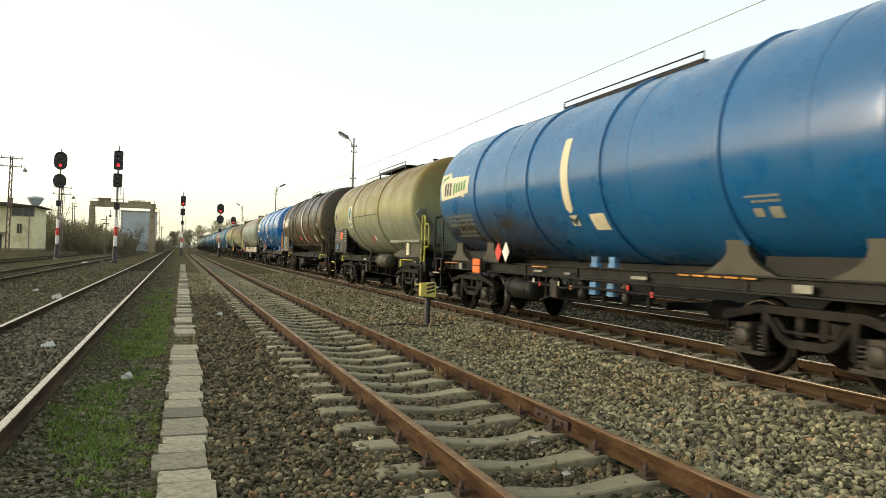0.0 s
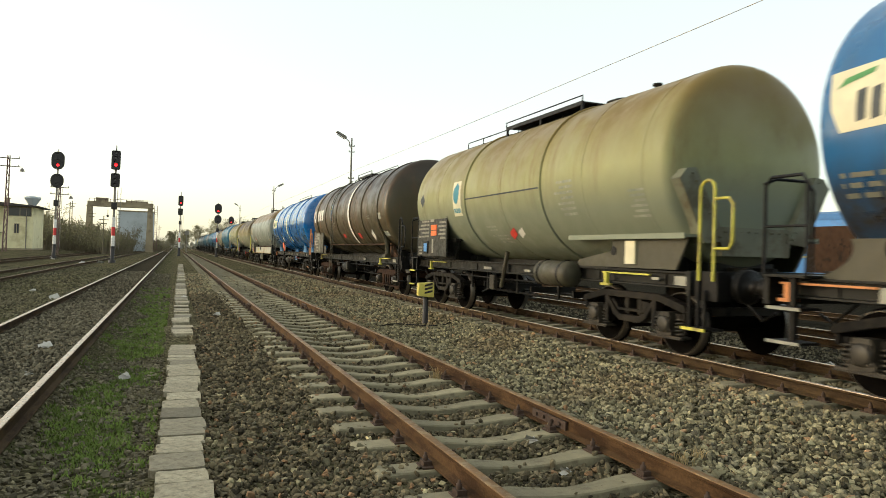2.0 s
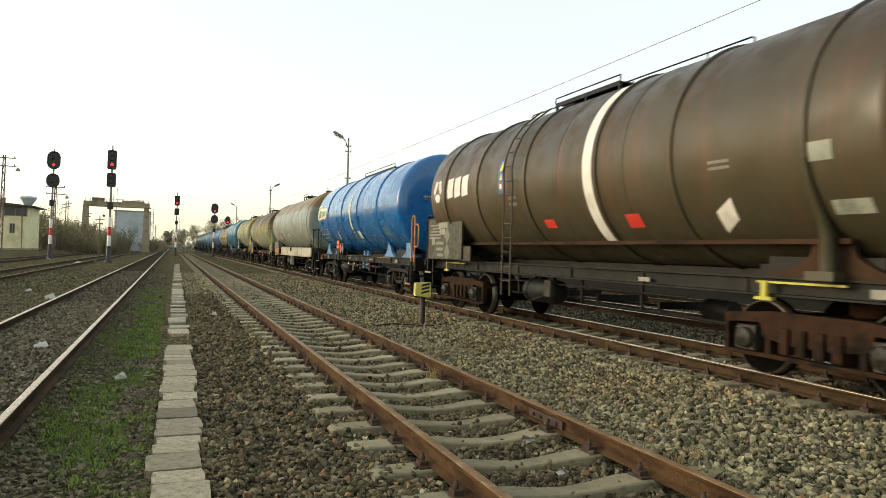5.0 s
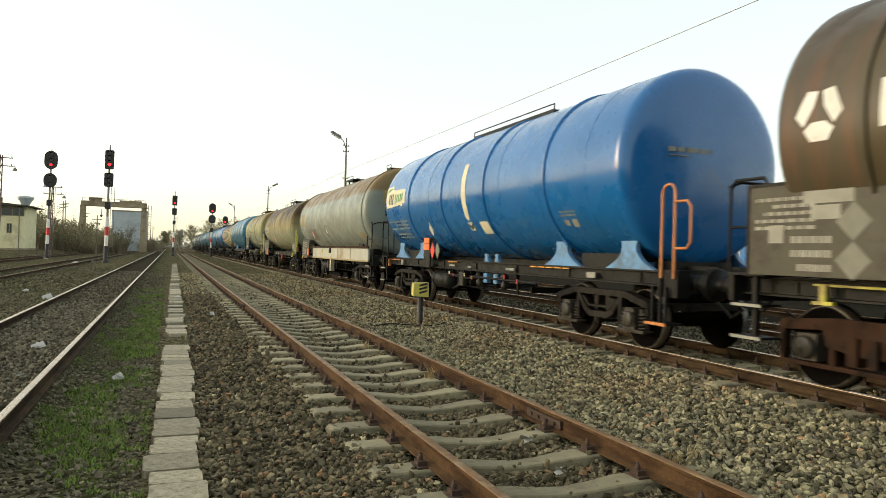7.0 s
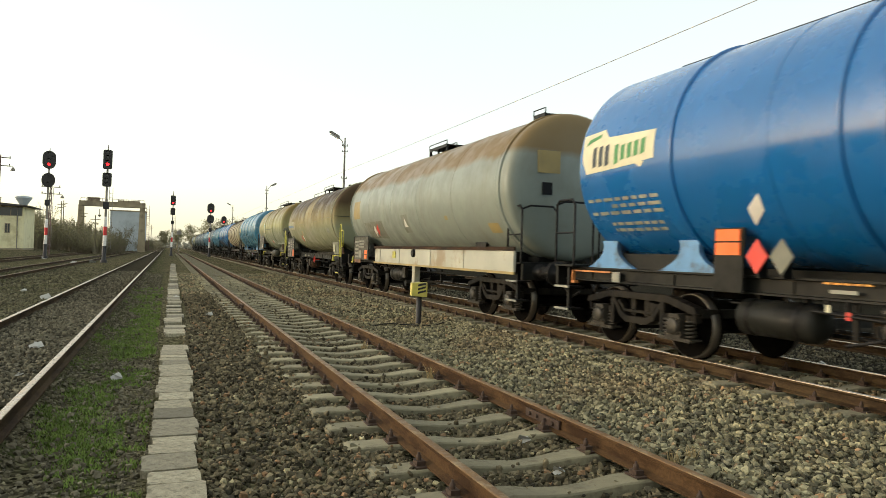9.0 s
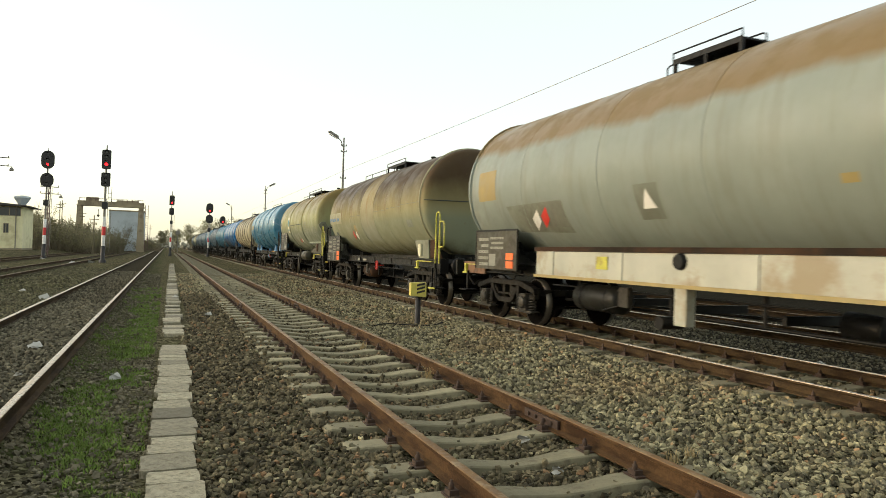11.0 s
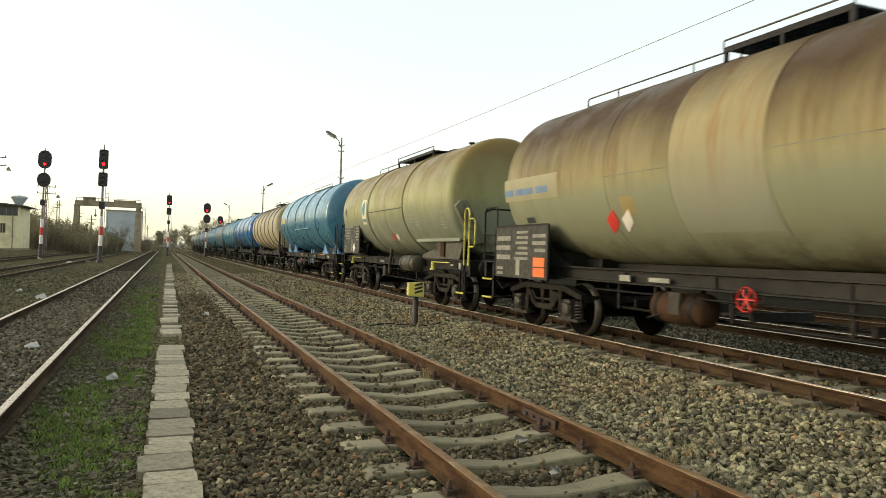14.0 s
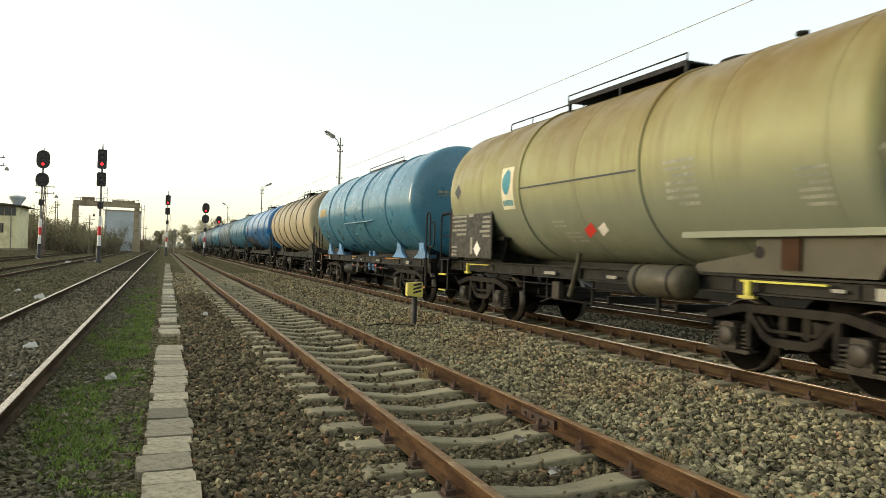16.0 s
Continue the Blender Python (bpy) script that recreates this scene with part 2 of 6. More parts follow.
def sleeper_mesh(kind):
    """A concrete sleeper, waisted in the middle, or a plain timber one; origin at the rail seats' level."""
    g = Geo()
    xs = [-1.28, -1.24, -0.75, -0.45, -0.2, 0, 0.2, 0.45, 0.75, 1.24, 1.28]
    zt = [-0.012, 0, 0, -0.005, -0.035, -0.045, -0.035, -0.005, 0, 0, -0.012]
    w = [0.125, 0.125, 0.125, 0.115, 0.10, 0.095, 0.10, 0.115, 0.125, 0.125, 0.125]
    v = []
    for x, z, b in zip(xs, zt, w):
        v += [(x, -b - 0.02, -0.2), (x, -b, z - 0.012), (x, -b + 0.012, z), (x, b - 0.012, z), (x, b, z - 0.012), (x, b + 0.02, -0.2)]
    f = [(i * 6 + j, (i + 1) * 6 + j, (i + 1) * 6 + j + 1, i * 6 + j + 1) for i in range(len(xs) - 1) for j in range(5)]
    f += [tuple(range(6)), tuple(range(len(v) - 6, len(v)))[::-1]]
    return g.add(v, f).mesh("sleeper", M_SLEEPER)


def fastener_mesh():
    """Base plate, clips and bolts of one rail seat."""
    g = Geo().box(-0.16, 0.16, -0.08, 0.08, 0, 0.014)
    for sx in (-1, 1):
        g.box(sx * 0.11 - 0.035, sx * 0.11 + 0.035, -0.045, 0.045, 0.012, 0.05)
        g.lathe([(0.05, 0.022), (0.085, 0.022), (0.09, 0.012), (0.11, 0.011)], 6, "z", (sx * 0.115, 0, 0))
    return g.mesh("fastener", M_FASTENER)


SLEEPER, FASTENER = sleeper_mesh("concrete"), fastener_mesh()


def track(name, label, cx, top, y0, y1, side, head):
    """Two rails; their sleepers follow at the end of the file."""
    t = thing(name, label, "railway track", kind="structure")
    for s in (-1, 1):
        rail(t, cx + s * GAUGE / 2, top, y0, y1, side, head)
    return t


TRACK_MID = track("track_1", "rusty railway siding on waisted concrete sleepers", MID_X, MID_TOP, -20, 400, M_RAIL, M_RAILHEAD_RUST)
TRACK_TRAIN = track("track_2", "railway track under the tank train", TRAIN_X, TRAIN_TOP, -60, 420, M_RAIL_DARK, M_RAILHEAD_BRIGHT)
track("track_3", "shiny-topped railway track in dark soil", LEFT_X, LEFT_TOP, -10, 400, M_RAIL_DARK, M_RAILHEAD_BRIGHT)
track("track_4", "railway track with dull worn rails", -7.1, 0.2, 2, 400, M_RAIL_DARK, M_RAILHEAD_RUST)
track("track_5", "weedy railway track in the yard", -12.3, 0.2, 10, 400, M_RAIL_DARK, M_RAILHEAD_RUST)
track("track_6", "rusty railway track beyond the train", 12.7, 0.2, -20, 300, M_RAIL_DARK, M_RAILHEAD_BRIGHT)
track("track_7", "rusty railway track in dark ballast", 17.7, 0.2, -20, 300, M_RAIL_DARK, M_RAILHEAD_RUST)
track("track_8", "railway track under the parked coach", 29.4, 0.2, -30, 200, M_RAIL, M_RAILHEAD_RUST)
# ---- the tank train ----
TANK_R, TANK_Z = 1.49, 2.775


def tank_size(r):
    """Sets the barrel's radius for the wagon that is built next; the belly keeps its height."""
    global TANK_R, TANK_Z
    TANK_R, TANK_Z = r, 1.285 + r


def run(t):
    """How far the train has gone."""
    return 5.65 * t - 0.011 * t * t


def tank_paint(name, base, top=None, top_z=3.5, top_soft=0.5, low=None, streak=(0.10, 0.08, 0.05), rough=0.38, dirt=0.5, spec=0.5, low_z=2.1, coat=0.0, uneven=0.8, lower=None, speck=0.4):
    """Old tank paint: broad stains, streaks running down, soot on the crown, grime near the belly."""
    k = Mat(name, base, rough, 0.0, spec)
    k.b.inputs["Coat Weight"].default_value, k.b.inputs["Coat Roughness"].default_value = coat, 0.14
    k.tint(k.noise(0.7, 5, 0.6), 0.85, 1.12)
    k.mix(k.mul(k.ramp(k.noise(2.2, 6, 0.7, stretch=(0.4, 2.2, 0.22)), 0.5, 0.8), dirt), streak)
    if top:
        z = k.axis(2)
        wob = k.n.new("ShaderNodeMath")
        wob.operation = "MULTIPLY_ADD"
        k.l.new(k.noise(0.9, 5, 0.65, stretch=(0.3, 1.0, 0.3), w=4), wob.inputs[0])
        wob.inputs[1].default_value = uneven
        k.l.new(z, wob.inputs[2])
        k.mix(k.mul(k.ramp(wob.outputs[0], top_z + uneven / 2 - top_soft, top_z + uneven / 2 + top_soft), 0.92), top)
    # lower: colour c takes over below height zc
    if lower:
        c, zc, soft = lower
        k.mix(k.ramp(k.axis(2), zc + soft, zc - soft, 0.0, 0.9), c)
    if low:
        k.mix(k.mul(k.ramp(k.noise(1.5, 6, 0.7, w=8), 0.42, 0.65), k.ramp(k.axis(2), low_z, low_z - 0.6)), low)
    k.mix(k.mul(k.ramp(k.noise(9, 6, 0.75, w=2), 0.8, 0.97), speck), streak)
    k.gloss(k.noise(1.7, 5), rough - 0.1, rough + 0.14)
    k.bump(k.noise(0.8, 3, 0.5, stretch=(1, 1.6, 1)), 0.12, 0.05)
    return k.done()


def grimy_blue():
    """Blue paint whose belly is smeared with brown grime towards the wagon's far end."""
    k = Mat("blue_tank_paint_grimy_belly", (0.007, 0.102, 0.265), 0.3, 0.0, 0.4)
    k.b.inputs["Coat Weight"].default_value, k.b.inputs["Coat Roughness"].default_value = 0.45, 0.16
    k.tint(k.noise(0.7, 5, 0.6), 0.85, 1.12)
    k.mix(k.mul(k.ramp(k.noise(2.2, 6, 0.7, stretch=(0.4, 2.2, 0.22)), 0.5, 0.8), 0.3), (0.02, 0.075, 0.15))
    spill = k.mul(k.ramp(k.axis(1), -0.6, 2.2), k.ramp(k.axis(2), 2.5, 2.05))
    k.mix(k.mul(spill, k.ramp(k.noise(1.6, 6, 0.7, w=8), 0.1, 0.6, 0.45, 0.97)), (0.032, 0.024, 0.014))
    k.gloss(k.noise(1.7, 5), 0.24, 0.46)
    k.bump(k.noise(0.8, 3, 0.5, stretch=(1, 1.6, 1)), 0.12, 0.05)
    return k.done()


M_BLUE = tank_paint("blue_tank_paint", (0.006, 0.113, 0.335), streak=(0.008, 0.095, 0.28), rough=0.27, dirt=0.22, coat=0.6, spec=0.4, speck=0.06)
M_BLUE_OLD = grimy_blue()
M_TEAL = tank_paint("teal_tank_paint", (0.035, 0.15, 0.235), streak=(0.03, 0.09, 0.12), rough=0.36, dirt=0.35, coat=0.4)
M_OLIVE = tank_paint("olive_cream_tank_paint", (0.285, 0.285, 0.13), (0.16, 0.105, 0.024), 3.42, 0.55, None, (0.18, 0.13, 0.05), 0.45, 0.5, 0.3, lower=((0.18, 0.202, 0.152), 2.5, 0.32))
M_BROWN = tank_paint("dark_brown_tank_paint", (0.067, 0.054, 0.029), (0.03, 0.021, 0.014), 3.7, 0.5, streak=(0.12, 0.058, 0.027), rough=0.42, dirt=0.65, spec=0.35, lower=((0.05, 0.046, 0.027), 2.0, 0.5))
M_GREY = tank_paint("grey_tank_paint", (0.22, 0.247, 0.212), (0.17, 0.108, 0.034), 3.46, 0.08, streak=(0.15, 0.13, 0.085), rough=0.42, dirt=0.25, spec=0.35, uneven=0.22)
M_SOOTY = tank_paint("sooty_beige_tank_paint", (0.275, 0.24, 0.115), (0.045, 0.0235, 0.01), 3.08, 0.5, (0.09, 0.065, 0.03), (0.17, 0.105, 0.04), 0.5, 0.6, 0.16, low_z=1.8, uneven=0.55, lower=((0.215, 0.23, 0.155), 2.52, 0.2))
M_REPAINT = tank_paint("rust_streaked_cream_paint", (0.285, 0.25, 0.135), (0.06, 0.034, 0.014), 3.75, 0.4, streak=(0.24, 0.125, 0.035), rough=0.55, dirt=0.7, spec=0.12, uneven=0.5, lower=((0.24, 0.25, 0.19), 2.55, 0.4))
M_CREAM = tank_paint("cream_tank_paint", (0.34, 0.305, 0.20), (0.13, 0.10, 0.06), 3.9, 0.5, streak=(0.17, 0.125, 0.07), rough=0.5, spec=0.25)
M_SLATE = tank_paint("slate_blue_tank_paint", (0.07, 0.115, 0.145), (0.06, 0.07, 0.07), 3.8, 0.5, streak=(0.07, 0.08, 0.08), rough=0.4)
M_LIGHTBLUE = plain("light_blue_paint", (0.10, 0.25, 0.46), 0.4, 0, 5, (0.07, 0.13, 0.20), 0.2)
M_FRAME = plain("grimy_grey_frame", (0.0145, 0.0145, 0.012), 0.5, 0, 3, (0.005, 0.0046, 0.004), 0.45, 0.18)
M_FRAME_RUST = plain("rusty_brown_frame", (0.05, 0.027, 0.015), 0.85, 0, 4, (0.022, 0.015, 0.01), 0.4, 0.12)
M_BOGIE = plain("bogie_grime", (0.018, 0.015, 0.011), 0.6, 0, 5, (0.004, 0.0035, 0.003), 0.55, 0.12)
M_BOGIE_RUST = plain("bogie_rust", (0.032, 0.016, 0.009), 0.8, 0, 6, (0.009, 0.007, 0.005), 0.5, 0.1)
M_AXLEBOX = plain("axlebox_steel", (0.036, 0.031, 0.023), 0.5, 0.1, 9, (0.013, 0.011, 0.008), 0.4, 0.3)
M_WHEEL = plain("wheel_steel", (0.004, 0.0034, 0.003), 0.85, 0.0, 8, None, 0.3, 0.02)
M_TREAD = plain("bright_wheel_rim", (0.13, 0.115, 0.095), 0.42, 0.8, 12)
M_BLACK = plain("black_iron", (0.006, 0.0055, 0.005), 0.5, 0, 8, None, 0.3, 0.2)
M_YELLOW = plain("yellow_paint", (0.46, 0.43, 0.05), 0.5, 0, 9, (0.25, 0.20, 0.05), 0.2)
M_ORANGEPAINT = plain("orange_brown_paint", (0.45, 0.17, 0.045), 0.5, 0, 9)
M_ORANGE = plain("orange_plate", (0.85, 0.15, 0.02), 0.5, 0, 5, None, 0.12)
M_RED = plain("red_label", (0.60, 0.045, 0.03), 0.5, 0, 5, None, 0.15)
M_WHITE = plain("white_marking", (0.72, 0.70, 0.64), 0.6, 0, 6, (0.6, 0.57, 0.5), 0.12)
M_CREAMLABEL = plain("cream_label", (0.62, 0.58, 0.40), 0.55, 0, 5, None, 0.15)
M_GREEN = plain("green_marking", (0.05, 0.22, 0.06), 0.5)
M_DARKMARK = plain("dark_marking", (0.03, 0.04, 0.045), 0.6)
M_TEALMARK = plain("teal_marking", (0.02, 0.20, 0.26), 0.5)
M_GREYMARK = plain("grey_label", (0.15, 0.15, 0.115), 0.6)
M_BOARD = plain("dark_board", (0.022, 0.022, 0.016), 0.5, 0, 4, (0.034, 0.031, 0.022), 0.25, 0.3)
M_BOARDGREY = plain("olive_grey_board", (0.062, 0.058, 0.038), 0.55, 0, 4, (0.045, 0.037, 0.025), 0.25, 0.3)
M_SKIRT = plain("dirty_white_panel", (0.38, 0.38, 0.31), 0.55, 0, 1.6, (0.27, 0.22, 0.14), 0.22)
M_STAIN = plain("yellow_brown_patch", (0.30, 0.225, 0.085), 0.6, 0, 3)
M_RUSTPALE = plain("pale_rust", (0.17, 0.088, 0.045), 0.8, 0, 4, (0.06, 0.03, 0.018), 0.35)
M_SIGNBLUE = plain("safety_sign_blue", (0.03, 0.12, 0.26), 0.45)
M_SIGNYELLOW = plain("safety_sign_yellow", (0.70, 0.70, 0.06), 0.5)
M_SOOTPALE = plain("repainted_cream_patch", (0.27, 0.25, 0.145), 0.5, 0, 3, None, 0.2)
M_STAY = plain("weathered_olive_grey_plate", (0.165, 0.17, 0.12), 0.55, 0, 3, (0.10, 0.09, 0.055), 0.25, 0.3)
M_OLDPATCH = plain("dull_grey_repaint", (0.165, 0.175, 0.135), 0.5, 0, 2.5, (0.13, 0.13, 0.095), 0.15)
M_STRIPE = plain("orange_yellow_stripe", (0.55, 0.24, 0.03), 0.5)
M_SCREEN = plain("blue_label", (0.06, 0.24, 0.55), 0.4)
M_TANKMARK = plain("faded_stencil", (0.30, 0.31, 0.25), 0.7, 0, 6, (0.18, 0.20, 0.17), 0.3)
M_PALETEXT = plain("pale_stencil", (0.25, 0.245, 0.20), 0.7, 0, 6, None, 0.3)
M_BLUETEXT = plain("blue_stencil", (0.10, 0.20, 0.36), 0.7, 0, 6, None, 0.3)


# -- running gear, built once --
def wheelset_mesh():
    g = Geo()
    for s in (-1, 1):
        x = s * GAUGE / 2
        pr = [(-0.07, 0.02), (-0.07, 0.13), (-0.035, 0.16), (-0.012, 0.36), (-0.05, 0.40), (-0.062, 0.452), (0.055, 0.464),
              (0.075, 0.492), (0.09, 0.485), (0.09, 0.41), (0.04, 0.36), (0.03, 0.16), (0.07, 0.13), (0.07, 0.02)]
        g.lathe([(x - s * a, r) for a, r in pr], 40, "x")
        for a in range(6):
            c, d = 0.26 * math.cos(a * 1.047), 0.26 * math.sin(a * 1.047)
            g.lathe([(x + s * 0.018, 0.03), (x + s * 0.04, 0.025)], 6, "x", (0, c, d))
    g.lathe([(-1.02, 0.055), (-0.8, 0.07), (-0.76, 0.09), (0.76, 0.09), (0.8, 0.07), (1.02, 0.055)], 14, "x")
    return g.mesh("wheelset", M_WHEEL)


def tread_mesh(s):
    x = s * GAUGE / 2
    g = Geo().lathe([(x + s * 0.064, 0.440), (x + s * 0.064, 0.4525), (x - s * 0.054, 0.4655)], 40, "x", cap=False)
    return g.mesh("wheel_rim", M_TREAD)


def spring_mesh():
    g, pts = Geo(), []
    for i in range(61):
        a = i / 60 * 2 * math.pi * 5
        pts.append((0.068 * math.cos(a), 0.068 * math.sin(a), 0.30 + 0.26 * i / 60))
    g.tube(pts, 0.017, 5)
    return g.mesh("spring", M_AXLEBOX)


def axlebox_mesh():
    g = Geo()
    g.prism([(-0.15, 0.30), (0.15, 0.30), (0.16, 0.36), (0.13, 0.40), (0.13, 0.56), (0.10, 0.63), (-0.10, 0.63), (-0.13, 0.56), (-0.13, 0.40), (-0.16, 0.36)], "x", -0.12, 0.10)
    g.lathe([(-0.10, 0.125), (-0.155, 0.12), (-0.165, 0.10), (-0.17, 0.02)], 14, "x", (0, 0, 0.46))
    for a in (-1, 1):
        for b in (-1, 1):
            g.box(-0.15, -0.11, a * 0.095 - 0.018, a * 0.095 + 0.018, 0.46 + b * 0.095 - 0.018, 0.46 + b * 0.095 + 0.018)
    g.box(-0.1, 0.1, -0.34, 0.34, 0.27, 0.30)
    g.box(-0.12, -0.02, -0.34, 0.34, 0.255, 0.272)
    return g.mesh("axlebox", M_AXLEBOX, 0.006)


def axlebox_round_mesh():
    g = Geo()
    g.box(-0.10, 0.10, -0.13, 0.13, 0.31, 0.61)
    g.lathe([(-0.08, 0.125), (-0.16, 0.125), (-0.185, 0.10), (-0.19, 0.03), (-0.21, 0.028), (-0.21, 0.01)], 18, "x", (0, 0, 0.46))
    return g.mesh("axlebox", M_AXLEBOX, 0.006)


def bogie_frame_mesh(plate):
    """The frame of a two-axle bogie: side frames with their belly, transoms and end beams."""
    g = Geo()
    for s in (-1, 1):
        x0, x1 = (s * 1.0 - 0.055, s * 1.0 + 0.055)
        if plate:
            g.prism([(-1.3, 0.62), (-0.75, 0.66), (-0.7, 0.48), (-0.3, 0.42), (0.3, 0.42), (0.7, 0.48), (0.75, 0.66), (1.3, 0.62), (1.3, 0.74), (0.6, 0.80), (-0.6, 0.80), (-1.3, 0.74)], "x", x0, x1)
            g.box(x0 - 0.01, x1 + 0.01, -1.3, 1.3, 0.24, 0.29)
            for y in (-1.28, -0.62, 0.62, 1.28):
                g.box(x0, x1, y - 0.04, y + 0.04, 0.26, 0.72)
            for y in (-0.35, -0.12, 0.12, 0.35):
                g.box(x0 - 0.05, x1, y - 0.06, y + 0.06, 0.32, 0.62)
        else:
            top = [(-1.32, 0.66), (-1.28, 0.74), (-0.72, 0.87), (0.72, 0.87), (1.28, 0.74), (1.32, 0.66), (1.25, 0.64), (0.68, 0.77), (-0.68, 0.77), (-1.25, 0.64)]
            g.prism(top, "x", x0 - 0.03, x1 + 0.03)
            belly = [(-0.66, 0.80), (-0.58, 0.80), (-0.36, 0.56), (-0.22, 0.50), (0.22, 0.50), (0.36, 0.56), (0.58, 0.80), (0.66, 0.80), (0.42, 0.48), (0.26, 0.40), (-0.26, 0.40), (-0.42, 0.48)]
            g.prism(belly, "x", x0 - 0.02, x1 + 0.02)
            g.prism([(-0.5, 0.72), (-0.28, 0.74), (-0.3, 0.60), (0.3, 0.60), (0.44, 0.74), (0.5, 0.72), (0.34, 0.56), (-0.34, 0.56)], "x", x0, x1)
            for y in (-1, 1):
                g.box(x0 - 0.02, x1 + 0.02, y * 0.60 - 0.05, y * 0.60 + 0.05, 0.36, 0.80)
                g.box(x0, x1, y * 1.24 - 0.03, y * 1.24 + 0.03, 0.52, 0.72)
                for dy in (-0.22, 0.22):
                    g.lathe([(0.55, 0.075), (0.62, 0.075)], 10, "z", (s * 1.0, y * 0.9 + dy, 0))
    for y in (-0.16, 0.16):
        g.box(-1.0, 1.0, y - 0.06, y + 0.06, 0.52, 0.78)
    for y in (-1.28, 1.28):
        g.box(-1.0, 1.0, y - 0.035, y + 0.035, 0.60, 0.72)
    g.lathe([(0.7, 0.3), (0.95, 0.3), (0.95, 0.2)], 16, "z")
    for y in (-0.42, 0.42):
        for s in (-1, 1):
            g.box(s * 0.75 - 0.05, s * 0.75 + 0.05, y - 0.04, y + 0.04, 0.26, 0.66)
        g.tube([(-0.8, y, 0.3), (0.8, y, 0.3)], 0.03, 6)
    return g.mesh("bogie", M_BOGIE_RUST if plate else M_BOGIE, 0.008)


WHEELSET, TREADS, SPRING = wheelset_mesh(), (tread_mesh(-1), tread_mesh(1)), spring_mesh()
AXLEBOX, AXLEBOX_ROUND = axlebox_mesh(), axlebox_round_mesh()
BOGIE, BOGIE_PLATE = bogie_frame_mesh(False), bogie_frame_mesh(True)
TURN = Matrix.Rotation(math.pi, 4, "Z")


def buffer_mesh():
    """A side buffer along +y from the headstock."""
    g = Geo().lathe([(-0.02, 0.17), (0.02, 0.17), (0.03, 0.125), (0.30, 0.115), (0.31, 0.13), (0.34, 0.13), (0.35, 0.085), (0.555, 0.085), (0.56, 0.2), (0.575, 0.225), (0.60, 0.225), (0.62, 0.15), (0.625, 0.01)], 22, "y")
    return g.mesh("buffer", M_BLACK)


def coupling_mesh():
    g = Geo().prism([(0, -0.05), (0.28, -0.05), (0.38, -0.02), (0.40, 0.10), (0.34, 0.12), (0.31, 0.05), (0.0, 0.06)], "x", -0.03, 0.03)
    g.tube([(-0.05, 0.3, 0.0), (-0.05, 0.5, -0.12), (0.05, 0.5, -0.12), (0.05, 0.3, 0)], 0.018, 6)
    g.tube([(0, 0.48, -0.12), (0, 0.62, -0.3)], 0.028, 6)
    g.tube([(0.42, 0.0, -0.05), (0.42, 0.15, -0.2), (0.38, 0.4, -0.42), (0.3, 0.55, -0.3)], 0.022, 6)
    return g.mesh("coupling", M_BLACK)


BUFFER, COUPLING = buffer_mesh(), coupling_mesh()


# -- markings lying on the round tank --
def skin(y, z, lift=0.007):
    r = TANK_R + lift
    return (-math.sqrt(max(1e-4, r * r - (z - TANK_Z) ** 2)), y, z)


def patch_geo(polys, lift=0.007):
    g = Geo()
    for poly in polys:
        n = len(poly)
        cy, cz = sum(p[0] for p in poly) / n, sum(p[1] for p in poly) / n
        v = [skin(cy, cz, lift)]
        m, edge = 6, []
        for i, (y, z) in enumerate(poly):
            y2, z2 = poly[(i + 1) % n]
            for j in range(m):
                edge.append((y + (y2 - y) * j / m, z + (z2 - z) * j / m))
        k = n * m
        for c in (0.25, 0.5, 0.75, 1.0):
            v += [skin(cy + (y - cy) * c, cz + (z - cz) * c, lift) for y, z in edge]
        f = [(0, 1 + i, 1 + (i + 1) % k) for i in range(k)]
        f += [(1 + r * k + i, 1 + r * k + (i + 1) % k, 1 + (r + 1) * k + (i + 1) % k, 1 + (r + 1) * k + i) for r in range(3) for i in range(k)]
        g.add(v, f)
    return g


def strip_geo(y0, y1, z0, z1, lift=0.007, bow=0.0, n=14):
    """An upright band on the tank; bow thins it towards its ends."""
    g, v = Geo(), []
    for i in range(n + 1):
        t = i / n
        z, w = z0 + (z1 - z0) * t, 1 - bow * abs(2 * t - 1) ** 3
        c = (y0 + y1) / 2
        v += [skin(c - (y1 - y0) / 2 * w, z, lift), skin(c + (y1 - y0) / 2 * w, z, lift)]
    return g.add(v, [(2 * i, 2 * i + 1, 2 * i + 3, 2 * i + 2) for i in range(n)], True)


def rect(y0, y1, z0, z1):
    return [(y0, z0), (y1, z0), (y1, z1), (y0, z1)]


def diamond(y, z, r):
    return [(y - r, z), (y, z - r), (y + r, z), (y, z + r)]


def lean(y, z, w, h, k=0.35):
    return [(y - w / 2, z - h / 2 + k * w / 2), (y + w / 2, z - h / 2 - k * w / 2), (y + w / 2, z + h / 2 - k * w / 2), (y - w / 2, z + h / 2 + k * w / 2)]


def word_rows(y0, y1, z0, z1, rows, gap=0.5, words=7):
    """Lines of illegible lettering as bars."""
    out, h = [], (z1 - z0) / rows
    for r in range(rows):
        z = z0 + r * h
        y, end = y0, y1 - (y1 - y0) * rng.choice((0, 0, 0.15, 0.3))
        while y < end - 0.02:
            w = min((y1 - y0) / words * rng.uniform(0.5, 1.1), end - y)
            out.append(rect(y, y + w, z, z + h * (1 - gap)))
            y += w + (y1 - y0) * 0.035
    return out


def marks(w, name, polys, mat, label="", lift=0.007):
    return part(name, patch_geo(polys, lift), mat, w, label)


